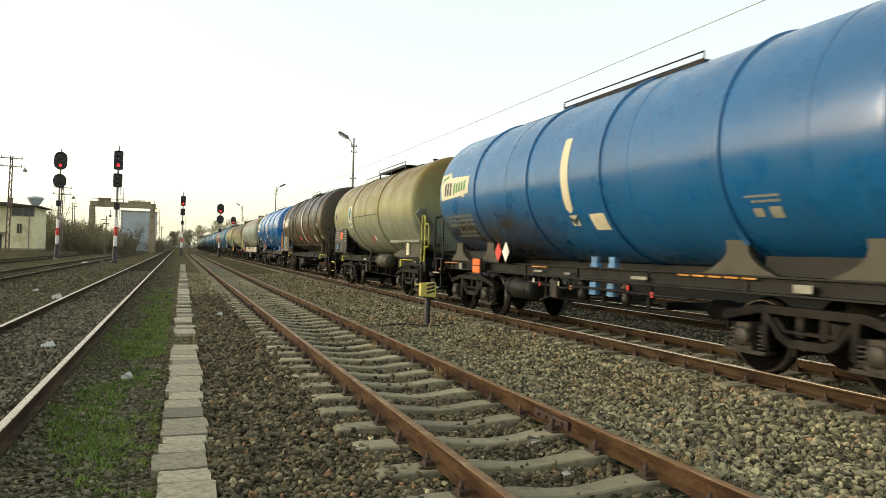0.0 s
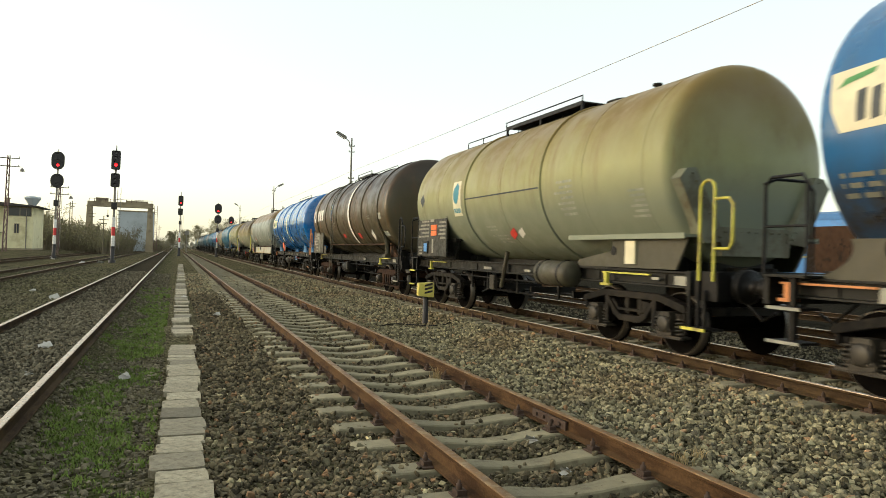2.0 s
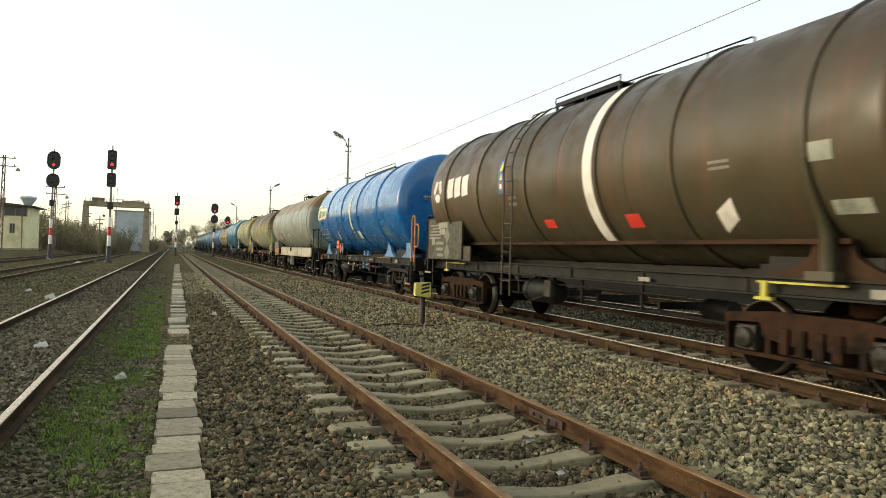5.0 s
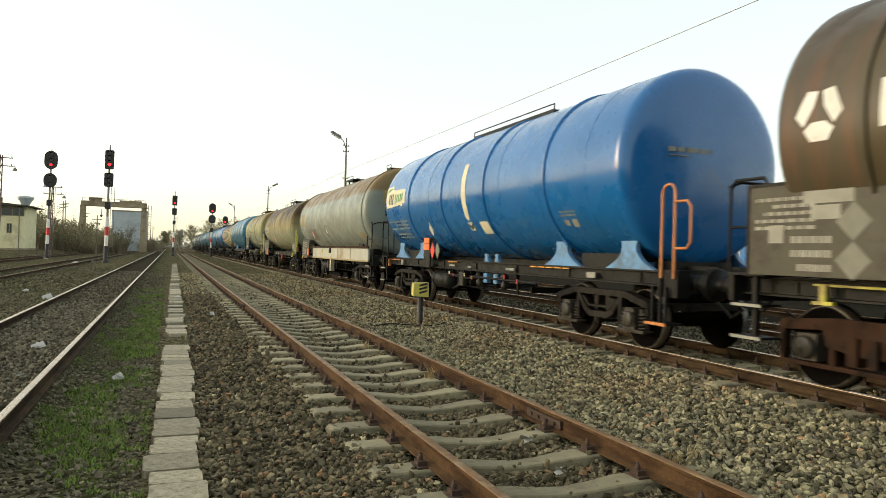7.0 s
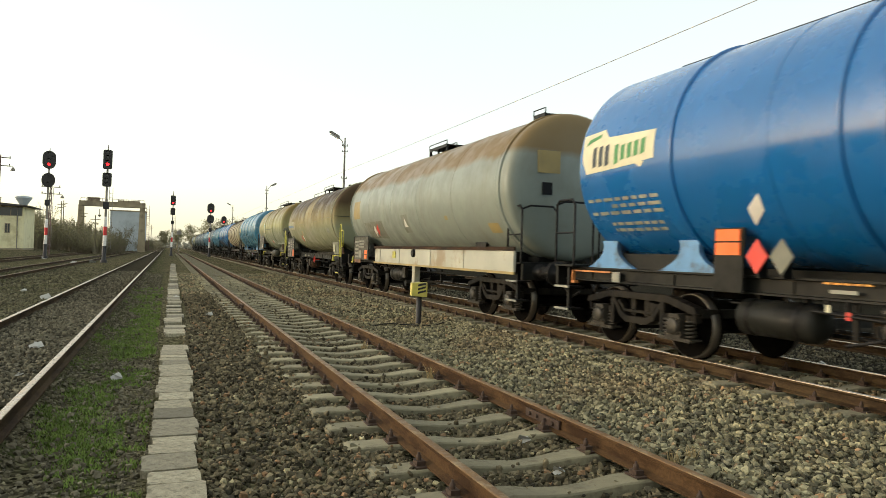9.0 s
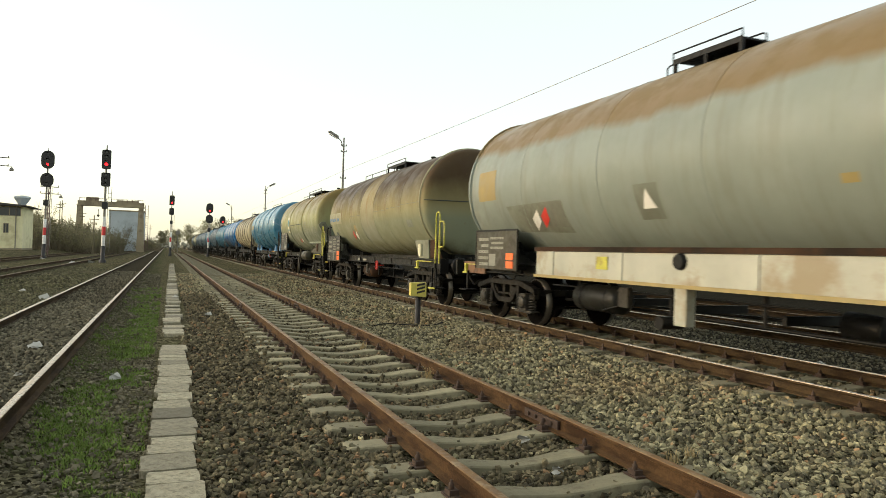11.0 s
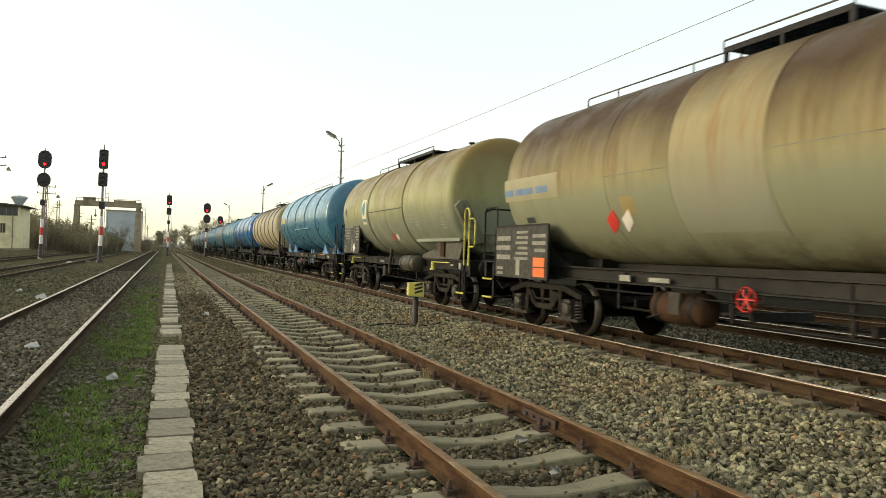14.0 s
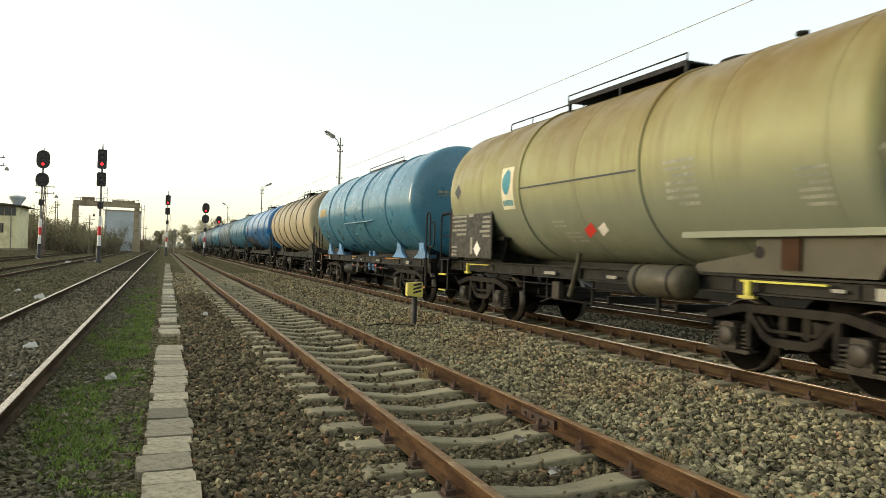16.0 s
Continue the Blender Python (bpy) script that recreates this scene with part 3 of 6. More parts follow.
def flat_marks(name, polys, mat, parent, x, label=""):
    """Thin marks on an upright board whose face stands at x."""
    g = Geo()
    for p in polys:
        g.prism(p, "x", x - 0.003, x + 0.002)
    return part(name, g, mat, parent, label)


# -- the parts of a wagon --
def ends(h0, h1):
    """Profile of the barrel with its dished ends, from y = h0 to h1."""
    k = [(0.0, 0.0), (0.02, 0.4), (0.055, 0.68), (0.085, 0.82), (0.115, 0.895), (0.15, 0.945), (0.195, 0.978), (0.25, 0.995), (0.31, 1.0)]
    lo = [(h0 + a, max(0.004, r * TANK_R)) for a, r in k]
    hi = [(h1 - a, max(0.004, r * TANK_R)) for a, r in reversed(k)]
    mid = [(h0 + 0.31 + (h1 - h0 - 0.62) * i / 8, TANK_R) for i in range(1, 8)]
    return lo + mid + hi


def ring(w, y, mat, name="ring", wide=0.055, tall=0.036):
    g = Geo().lathe([(y - wide / 2, TANK_R - 0.01), (y - wide / 2, TANK_R + tall * 0.8), (y - wide / 4, TANK_R + tall), (y + wide / 4, TANK_R + tall), (y + wide / 2, TANK_R + tall * 0.8), (y + wide / 2, TANK_R - 0.01)], 64, "y", (0, 0, TANK_Z), cap=False)
    return part(name, g, mat, w)


def seam(w, y, mat):
    return ring(w, y, mat, "weld_seam", 0.03, 0.006)


def running_gear(w, L, spins, plate=False, pivots=(2.65, 2.65), detail=True):
    for s in (-1, 1):
        py = s * (L / 2 - pivots[s > 0])
        b = part("bogie", BOGIE_PLATE if plate else BOGIE, None, w, at=pose(0, py, 0))
        for a in (-0.9, 0.9):
            ws = part("wheelset", WHEELSET, None, w, at=pose(0, py + a, 0.46))
            for tread in TREADS:
                part("wheel_rim", tread, None, ws, "bright worn steel rim")
            spins.append((ws, py + a))
            for side in (-1, 1):
                m = Matrix.Translation((side * 1.0, a, 0)) @ (TURN if side > 0 else Matrix())
                part("axlebox", AXLEBOX_ROUND if plate else AXLEBOX, None, b, at=m)
                if not plate and detail:
                    for dy in (-0.23, 0.23):
                        part("spring", SPRING, None, b, at=pose(side * 1.0, a + dy, 0))


def underframe(w, L, mat, detail=True):
    h = L / 2 - 0.62
    for s in (-1, 1):
        x = s * 1.1
        prof = [(x - s * 0.09, 0.99), (x, 0.99), (x, 1.012), (x - s * 0.075, 1.02), (x - s * 0.075, 1.185), (x, 1.195), (x, 1.22), (x - s * 0.09, 1.22)]
        part("sole_bar", Geo().prism(prof, "y", -h, h), mat, w)
        y = s * h
        g = Geo().box(-1.25, 1.25, min(y, y - s * 0.09), max(y, y - s * 0.09), 0.90, 1.24)
        part("headstock", g, mat, w, bevel=0.008)
        for sx in (-1, 1):
            part("buffer", BUFFER, None, w, at=Matrix.Translation((sx * 0.875, y, 1.06)) @ (Matrix() if s > 0 else TURN))
        part("coupling", COUPLING, None, w, at=Matrix.Translation((0, y, 1.02)) @ (Matrix() if s > 0 else TURN))
    g = Geo().box(-0.28, -0.2, -h, h, 0.98, 1.295).box(0.2, 0.28, -h, h, 0.98, 1.295)
    for i in range(7):
        y = -h + 0.8 + (2 * h - 1.6) * i / 6
        g.box(-1.05, 1.05, y - 0.05, y + 0.05, 0.99, 1.17)
    for y in (-h + 1.9, h - 1.9):
        g.box(-1.02, 1.02, y - 0.5, y + 0.5, 1.16, 1.215)
    part("centre_sill", g, M_FRAME, w)


def brake_gear(w, res_y, res_l=1.25, wheel=False, mat=None, rx=-0.86, rz=0.70):
    """Air reservoir, rods and hangers between the bogies."""
    g = Geo().lathe([(res_y - res_l / 2, 0.02), (res_y - res_l / 2 + 0.02, 0.16), (res_y - res_l / 2 + 0.09, 0.23), (res_y + res_l / 2 - 0.09, 0.23), (res_y + res_l / 2 - 0.02, 0.16), (res_y + res_l / 2, 0.02)], 24, "y", (rx, 0, rz))
    r = part("brake_reservoir", g, mat or M_FRAME, w)
    for d in (-0.35, 0.35):
        b = Geo().lathe([(res_y + d - 0.025, 0.238), (res_y + d + 0.025, 0.238)], 24, "y", (rx, 0, rz))
        b.box(rx - 0.04, rx + 0.04, res_y + d - 0.02, res_y + d + 0.02, rz + 0.2, max(rz + 0.25, 1.0))
        if rz > 0.9:
            b.box(rx, -1.05, res_y + d - 0.02, res_y + d + 0.02, 1.0, 1.06)
        part("strap", b, M_BLACK, r)
    g = Geo()
    g.tube([(-0.5, -3.4, 0.52), (-0.45, 3.4, 0.56)], 0.028, 6)
    g.tube([(0.4, -3.2, 0.6), (0.45, 3.2, 0.5)], 0.028, 6)
    g.tube([(-0.98, -3.0, 0.86), (-0.98, 3.0, 0.86)], 0.018, 6)
    for y in (-1.9, -0.2, 1.3, 2.2):
        g.box(-0.93, -0.89, y - 0.025, y + 0.025, 0.58, 0.99)
        g.box(-0.6, 0.5, y - 0.03, y + 0.03, 0.6, 0.72)
    g.tube([(-1.0, 0.9, 0.9), (-1.05, 0.9, 0.62), (-1.05, 1.3, 0.52)], 0.02, 6)
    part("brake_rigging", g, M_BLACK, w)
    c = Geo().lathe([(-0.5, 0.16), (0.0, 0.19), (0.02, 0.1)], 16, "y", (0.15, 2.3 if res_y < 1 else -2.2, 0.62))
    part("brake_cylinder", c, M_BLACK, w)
    g = Geo().box(-1.12, -1.02, 0.55, 0.8, 0.62, 0.93)
    part("brake_valve", g, M_AXLEBOX, w, bevel=0.015)
    if wheel:
        a = Geo()
        a.lathe([(-1.16, 0.15), (-1.14, 0.162), (-1.12, 0.15), (-1.14, 0.138), (-1.16, 0.15)], 22, "x", (0, res_y - 1.4, 0.92), cap=False)
        for i in range(3):
            c, d = math.cos(i * 1.047), math.sin(i * 1.047)
            a.tube([(-1.14, res_y - 1.4 - 0.15 * c, 0.92 - 0.15 * d), (-1.14, res_y - 1.4 + 0.15 * c, 0.92 + 0.15 * d)], 0.012, 5)
        a.tube([(-1.14, res_y - 1.4, 0.92), (-0.9, res_y - 1.4, 0.92)], 0.02, 6)
        part("handbrake_wheel", a, M_RED, w, "red handbrake wheel")


def shunter_corner(w, y, s, rail_mat, step_mat):
    """Grab rails and a hanging step at a front corner; s is the way to the wagon's end."""
    g = Geo()
    p = [(-1.3, y, 1.12), (-1.3, y, 1.6), (-1.3, y, 2.3)]
    p += [(-1.3, y + s * 0.13 * (1 - math.cos(a)), 2.3 + 0.13 * math.sin(a)) for a in (0.5, 1.0, 1.57, 2.1, 2.6)]
    p += [(-1.3, y + s * 0.26, 2.3), (-1.3, y + s * 0.26, 1.12)]
    g.tube(p, 0.022, 7)
    q = y + s * 0.26
    g.tube([(-1.3, q, 2.18), (-1.3, q + s * 0.24, 2.18), (-1.3, q + s * 0.32, 2.10), (-1.3, q + s * 0.32, 1.62), (-1.3, q + s * 0.25, 1.54), (-1.3, q, 1.54)], 0.02, 7)
    part("handrail", g, rail_mat, w)
    g = Geo().box(-1.38, -1.06, y - 0.22, y + 0.22, 0.47, 0.50)
    g.box(-1.34, -1.3, y - 0.16, y - 0.12, 0.5, 1.0).box(-1.34, -1.3, y + 0.12, y + 0.16, 0.5, 1.0)
    g.tube([(-1.3, y, 0.5), (-1.3, y, 1.12)], 0.03, 6)
    st = part("step", g, M_BLACK, w, bevel=0.004)
    part("step_edge", Geo().box(-1.40, -1.378, y - 0.22, y + 0.22, 0.465, 0.505), step_mat, st, "painted step edge")
    g = Geo().box(-1.28, -1.05, y - 0.1, y + 0.32 * s if s > 0 else y + 0.1, 0.86, 1.24) if s > 0 else Geo().box(-1.28, -1.05, y - 0.32, y + 0.1, 0.86, 1.24)
    part("corner_plate", g, M_BLACK, w, bevel=0.006)


def end_platform(w, L, s, rail_mat, step_mat, high=1.12):
    """A brakesman's platform with railings at one end."""
    y0, y1 = s * (L / 2 - 1.25), s * (L / 2 - 0.66)
    a, b = min(y0, y1), max(y0, y1)
    part("platform", Geo().box(-1.3, 1.3, a, b, 1.22, 1.25), M_FRAME, w, bevel=0.004)
    for sx in (-1, 1):
        x = sx * 1.28
        g = Geo().tube([(x, a, 1.25), (x, a, 1.25 + high - 0.1), (x, a + 0.08, 1.25 + high), (x, b - 0.08, 1.25 + high), (x, b, 1.25 + high - 0.1), (x, b, 1.25)], 0.021, 7)
        g.tube([(x, a, 1.8), (x, b, 1.8)], 0.017, 6)
        part("railing", g, rail_mat, w)
    ye = y1 + s * 0.02
    for sx in (-1, 1):
        g = Geo().tube([(sx * 1.28, ye, 2.3), (sx * 1.1, ye, 2.37), (sx * 0.6, ye, 2.37), (sx * 0.5, ye, 2.25), (sx * 0.5, ye, 1.25)], 0.02, 7)
        part("end_railing", g, rail_mat, w)
    g = Geo()
    for z in (0.48, 0.86):
        g.box(-1.36, -1.05, a, a + 0.45, z, z + 0.03)
    g.box(-1.24, -1.17, a + 0.19, a + 0.26, 0.48, 1.22)
    st = part("step", g, M_BLACK, w, bevel=0.004)
    for z in (0.48, 0.86):
        part("step_edge", Geo().box(-1.378, -1.358, a, a + 0.45, z - 0.003, z + 0.033), step_mat, st, "painted step edge")


def walkway(w, y0, y1, dome=(), rail=True, mat=None, raised=None, lift=0.0):
    """A catwalk along the crown of the tank, its posts and low rail; raised: a higher stretch."""
    mat = mat or M_FRAME
    g = Geo()
    z = TANK_Z + TANK_R - 0.01 + lift
    g.box(-0.26, 0.10, y0, y1, z, z + 0.03)
    n = max(2, int((y1 - y0) / 0.9))
    for i in range(n + 1):
        y = y0 + (y1 - y0) * i / n
        g.box(-0.26, -0.22, y - 0.02, y + 0.02, z - 0.12, z)
        g.box(0.06, 0.10, y - 0.02, y + 0.02, z - 0.09, z)
    part("walkway", g, mat, w)
    if rail:
        g = Geo().tube([(-0.28, y0, z), (-0.28, y0, z + 0.13), (-0.28, y0 + 0.06, z + 0.16), (-0.28, y1 - 0.06, z + 0.16), (-0.28, y1, z + 0.13), (-0.28, y1, z)], 0.014, 6)
        for i in range(1, n, 2):
            y = y0 + (y1 - y0) * i / n
            g.tube([(-0.28, y, z), (-0.28, y, z + 0.16)], 0.012, 5)
        part("walkway_rail", g, mat, w)
    if raised:
        a, b = raised
        g = Geo().box(-0.5, 0.5, a, b, z + 0.10, z + 0.13)
        for y in (a + 0.03, (a + b) / 2, b - 0.03):
            for x in (-0.48, 0.48):
                g.box(x - 0.025, x + 0.025, y - 0.025, y + 0.025, z - 0.27, z + 0.10)
        g.box(-0.51, -0.49, a, b, z + 0.06, z + 0.14)
        part("platform_grating", g, M_BLACK, w)
        g = Geo().tube([(-0.5, a, z + 0.13), (-0.5, a, z + 0.24), (-0.5, b, z + 0.24), (-0.5, b, z + 0.13)], 0.014, 6)
        part("platform_rail", g, mat, w)
    for y in dome:
        g = Geo().lathe([(z - 0.15, 0.28), (z + 0.02, 0.28), (z + 0.03, 0.33), (z + 0.07, 0.33), (z + 0.12, 0.2), (z + 0.13, 0.01)], 20, "z", (0.1, y, 0))
        part("manhole_lid", g, mat, w)


def valve(w, y, mat):
    z = TANK_Z + TANK_R
    g = Geo().lathe([(z - 0.02, 0.05), (z + 0.11, 0.05), (z + 0.12, 0.085), (z + 0.16, 0.085), (z + 0.17, 0.03)], 12, "z", (0, y, 0))
    part("vent", g, mat, w)


def cradle(w, y, mat, wide=0.55, low=1.22):
    """A waisted saddle that spreads at its foot and at the tank."""
    t = []
    for i in range(9):
        k = i / 8
        half = wide * (0.2 + 0.8 * (1 - k) ** 2.4 + 0.14 * k ** 3)
        t.append((half, low + (1.66 - low) * k))
    poly = [(y - a, z) for a, z in t] + [(y + a, z) for a, z in reversed(t)]
    g = Geo()
    for x in (-1.02, 0.94):
        g.prism(poly, "x", x, x + 0.08)
    g.prism([(y - 0.1, low), (y + 0.1, low), (y + 0.1, 1.33), (y - 0.1, 1.33)], "x", -0.94, 0.94)
    return part("saddle", g, mat, w)


def box_saddle(w, y0, y1, mat, ledge_mat):
    """A plated saddle box under a ledge that follows the tank."""
    c, s = (y0 + y1) / 2, abs(y1 - y0)
    g = Geo()
    for x in (-1.12, 1.08):
        g.prism([(y0 + 0.25, 1.24), (y1 - 0.1, 1.24), (y1 - 0.1, 1.34), (c + s * 0.12, 1.5), (c + s * 0.12, 1.7), (y0, 1.7)], "x", x, x + 0.04)
    g.box(-1.08, 1.08, c - s * 0.2, c + s * 0.1, 1.24, 1.42)
    part("saddle", g, mat, w)
    for x in (-1.22, 1.0):
        g = Geo().box(x, x + 0.22, y0 - 0.05, y1 + 0.05, 1.705, 1.745)
        g.box(x + (-0.02 if x < 0 else 0.22), x + (0.0 if x < 0 else 0.24), y0 - 0.05, y1 + 0.05, 1.68, 1.76)
        part("saddle_ledge", g, ledge_mat, w)


def ladder(w, y, z0, z1, mat, x=-1.42):
    g = Geo()
    zs = [z0 + (z1 - z0) * i / 12 for i in range(13)]

    def at(z):
        if z <= TANK_Z:
            return x - 0.12
        return -math.sqrt(max(0.01, (TANK_R + 0.09) ** 2 - (z - TANK_Z) ** 2))
    for d in (-0.18, 0.18):
        g.tube([(at(z), y + d, z) for z in zs], 0.018, 6)
    n = int((z1 - z0) / 0.28)
    for i in range(1, n + 1):
        z = z0 + 0.28 * i
        if z < z1:
            g.tube([(at(z), y - 0.18, z), (at(z), y + 0.18, z)], 0.012, 5)
    part("ladder", g, mat, w)


def info_board(w, y0, y1, z0, z1, mat, x=-1.40, orange=None, screen=None, diamond_at=None, text=None, light=None):
    b = part("info_board", Geo().box(x, x + 0.035, y0, y1, z0, z1), mat, w, bevel=0.004)
    f = x - 0.001
    part("board_frame", Geo().box(x - 0.012, x, y0 - 0.02, y1 + 0.02, z1 - 0.015, z1 + 0.02).box(x - 0.012, x, y0 - 0.02, y0 + 0.01, z0, z1).box(x - 0.012, x, y1 - 0.01, y1 + 0.02, z0, z1), M_BLACK, b)
    for yb in (y0 + 0.15, y1 - 0.2):
        part("board_bracket", Geo().box(x + 0.035, x + 0.3, yb, yb + 0.05, z0 + 0.02, z0 + 0.1), M_BLACK, b)
    for blk in text or ():
        flat_marks("lettering", word_rows(*blk), M_PALETEXT, b, f)
    for r in light or ():
        flat_marks("label", [rect(*r)], M_PALETEXT, b, f)
    if orange:
        a, c, d, e = orange
        m = (d + e) / 2
        o = part("hazard_plate", Geo().box(x - 0.016, x - 0.002, a, c, d, m - 0.012).box(x - 0.016, x - 0.002, a, c, m + 0.012, e), M_ORANGE, b, "orange hazard plate")
        o["label"] = "orange hazard plate in two fields"
    if screen:
        a, c, d, e = screen
        part("label_holder", Geo().box(x - 0.03, x - 0.002, a - 0.05, c + 0.05, d - 0.05, e + 0.05), M_BLACK, b)
        flat_marks("blue_label", [rect(a, c, d, e)], M_SCREEN, b, x - 0.031, "bright blue label")
    for y, z, r, mat2 in diamond_at or ():
        flat_marks("hazard_diamond", [diamond(y, z, r)], mat2, b, f - 0.002)
    return b


def lever(w, y, mat=None):
    """A painted changeover lever on the sole bar."""
    g = Geo().box(-1.16, -1.12, y - 0.6, y + 0.6, 1.14, 1.165)
    g.box(-1.2, -1.15, y + 0.42, y + 0.5, 0.96, 1.16)
    g.box(-1.21, -1.14, y + 0.34, y + 0.58, 0.94, 0.98)
    part("brake_lever", g, mat or M_YELLOW, w)


def small_plates(w, items, mat=None):
    for y, z, a, b in items:
        part("frame_plate", Geo().box(-1.118, -1.103, y - a * 0.32, y + a * 0.32, z - b * 0.4, z + b * 0.4), mat or M_PALETEXT, w)


def logo_panel(w, y, z):
    """A cream nameplate with a swoosh and two blocks of lettering drawn as bars."""
    p = marks(w, "emblem", [[(y + 0.9, z + 0.30), (y + 0.35, z + 0.34), (y + 0.3, z + 0.20), (y - 0.9, z + 0.16), (y - 0.9, z - 0.24), (y - 0.55, z - 0.26), (y - 0.6, z - 0.34), (y - 0.68, z - 0.27), (y + 0.75, z - 0.33), (y + 0.85, z - 0.1)]], M_CREAMLABEL, "cream nameplate with plain bars")
    b = [lean(y + 0.52 - 0.16 * i, z - 0.08, 0.1, 0.31, 0.25) for i in range(3)]
    part("lettering", patch_geo(b, 0.011), M_DARKMARK, p)
    b = [lean(y - 0.04 - 0.155 * i, z - 0.09 + 0.012 * i, 0.1, 0.29 if i == 0 else 0.22, 0.25) for i in range(5)]
    part("lettering", patch_geo(b, 0.011), M_GREEN, p)
    part("swoosh", patch_geo([[(y + 0.8, z + 0.12), (y + 0.72, z + 0.22), (y + 0.4, z + 0.28), (y + 0.42, z + 0.22), (y + 0.68, z + 0.16)]], 0.011), M_GREEN, p)


SPINS, WAGONS = [], []


def wagon(label, c0, c1, tank_mat, y0, y1, frame_mat, plate=False, rings=(), ring_mat=None, seams=(), seam_mat=None, detail=True, pivots=(2.45, 2.7)):
    L = c1 - c0
    w = thing("tank_wagon", label, "tank wagon", pose(TRAIN_X, (c0 + c1) / 2, TRAIN_TOP), group="wagons of the tank train")
    spins = []
    running_gear(w, L, spins, plate, pivots, detail)
    underframe(w, L, frame_mat)
    part("tank", Geo().lathe(ends(y0, y1), 72 if detail else 40, "y", (0, 0, TANK_Z)), tank_mat, w)
    for s in (-1, 1):
        py = s * (L / 2 - pivots[s > 0])
        # dark block added over the bogie so no light shows through the gap
        part("gap_block", Geo().box(-0.92, 0.92, py - 0.75, py + 0.75, 1.222, 1.46).box(-0.6, 0.6, py - 1.2, py + 1.2, 1.222, 1.36), M_FRAME, w)
    for y in rings:
        ring(w, y, ring_mat or tank_mat)
    for y in seams:
        seam(w, y, seam_mat or tank_mat)
    WAGONS.append((w, (c0 + c1) / 2))
    if detail:
        SPINS.extend(spins)
    return w, L


def blue_wagon(label, c0, c1, mat, rail_mat, grey_diamond, patches=False, saddle_mat=M_LIGHTBLUE, marked=True):
    tank_size(1.56)
    w, L = wagon(label, c0, c1, mat, -6.41, 5.98, M_FRAME, rings=(3.54, 1.04, -1.42, -4.0), seams=(-5.3, 1.95, -2.13))
    for y in (5.6, 3.75, -3.8, -5.8):
        cradle(w, y, saddle_mat, 0.62)
    for y in (-0.45, -0.98):
        for x in (-1.0, 0.86):
            part("tank_bracket", Geo().prism([(y - 0.13, 1.22), (y + 0.13, 1.22), (y + 0.07, 1.3), (y + 0.1, 1.4), (y - 0.1, 1.4), (y - 0.07, 1.3)], "x", x + 0.02, x + 0.12), M_LIGHTBLUE, w, bevel=0.01)
        part("tank_bracket", Geo().box(-1.0, -0.9, y - 0.1, y + 0.1, 0.74, 0.96), M_LIGHTBLUE, w, bevel=0.01)
    if not marked:
        marks(w, "label", [rect(4.2, 5.2, 2.75, 3.05)], M_STAIN, "faded yellow panel")
        part("grab_bar", Geo().tube([(-1.46, -2.6, 2.4), (-1.56, -2.6, 2.35), (-1.56, 1.0, 2.35), (-1.46, 1.0, 2.4)], 0.03, 6), mat, w)
        return furnish_blue(w, L, mat, rail_mat)
    logo_panel(w, 4.78, 3.02)
    part("level_stripe", strip_geo(-0.47, -0.23, 2.2, 3.42, bow=0.12), M_CREAMLABEL, w, "cream level stripe with pointed ends")
    marks(w, "stripe_point", [[(-0.46, 2.205), (-0.35, 2.13), (-0.24, 2.205)]], M_CREAMLABEL, lift=0.0072)
    marks(w, "label", [rect(-0.5, -0.26, 1.92, 2.1)], M_CREAMLABEL)
    marks(w, "arrow", [[(-0.5, 2.08), (-0.38, 1.99), (-0.26, 2.08), (-0.26, 2.02), (-0.38, 1.93), (-0.5, 2.02)]], M_DARKMARK, lift=0.012)
    marks(w, "label", [rect(-1.3, -0.88, 1.84, 2.1)], M_CREAMLABEL)
    marks(w, "lettering", word_rows(-4.8, -4.3, 2.08, 2.2, 2) + [rect(-4.5, -4.36, 1.92, 2.02), rect(-4.78, -4.6, 1.9, 2.03)], M_PALETEXT)
    marks(w, "lettering", word_rows(3.9, 5.6, 2.05, 2.35, 3) + word_rows(4.0, 5.2, 1.8, 1.98, 2), M_GREYMARK if patches else M_TANKMARK)
    if not patches:
        marks(w, "hazard_diamond", [lean(2.3, 2.0, 0.24, 0.2, 0.7)], M_WHITE, "white hazard diamond")
    # pole with the orange plate and the two diamonds beside it
    oy, oz, dy = (1.2, -0.5, 0.5) if patches else (0, 0, 0)
    part("plate_frame", Geo().box(-1.24, -1.2, 2.56 + oy, 3.05 + oy, 1.0 + oz * 0.2, 1.8 + oz).box(-1.22, -1.1, 2.9 + oy, 3.0 + oy, 1.0, 1.1), M_FRAME, w, bevel=0.006)
    part("hazard_plate", Geo().box(-1.262, -1.242, 2.6 + oy, 3.0 + oy, 1.46 + oz, 1.615 + oz).box(-1.262, -1.242, 2.6 + oy, 3.0 + oy, 1.635 + oz, 1.78 + oz), M_ORANGE, w, "orange hazard plate in two fields")
    for y, m in ((2.34 + dy, M_RED), (1.98 + dy, M_GREYMARK if grey_diamond else M_WHITE)):
        part("hazard_diamond", Geo().prism([(y - 0.165, 1.45), (y, 1.24), (y + 0.165, 1.45), (y, 1.66)], "x", -1.255, -1.235), m, w)
        part("diamond_bracket", Geo().box(-1.234, -1.1, y - 0.02, y + 0.02, 1.2, 1.5), M_FRAME, w)
    return furnish_blue(w, L, mat, rail_mat)


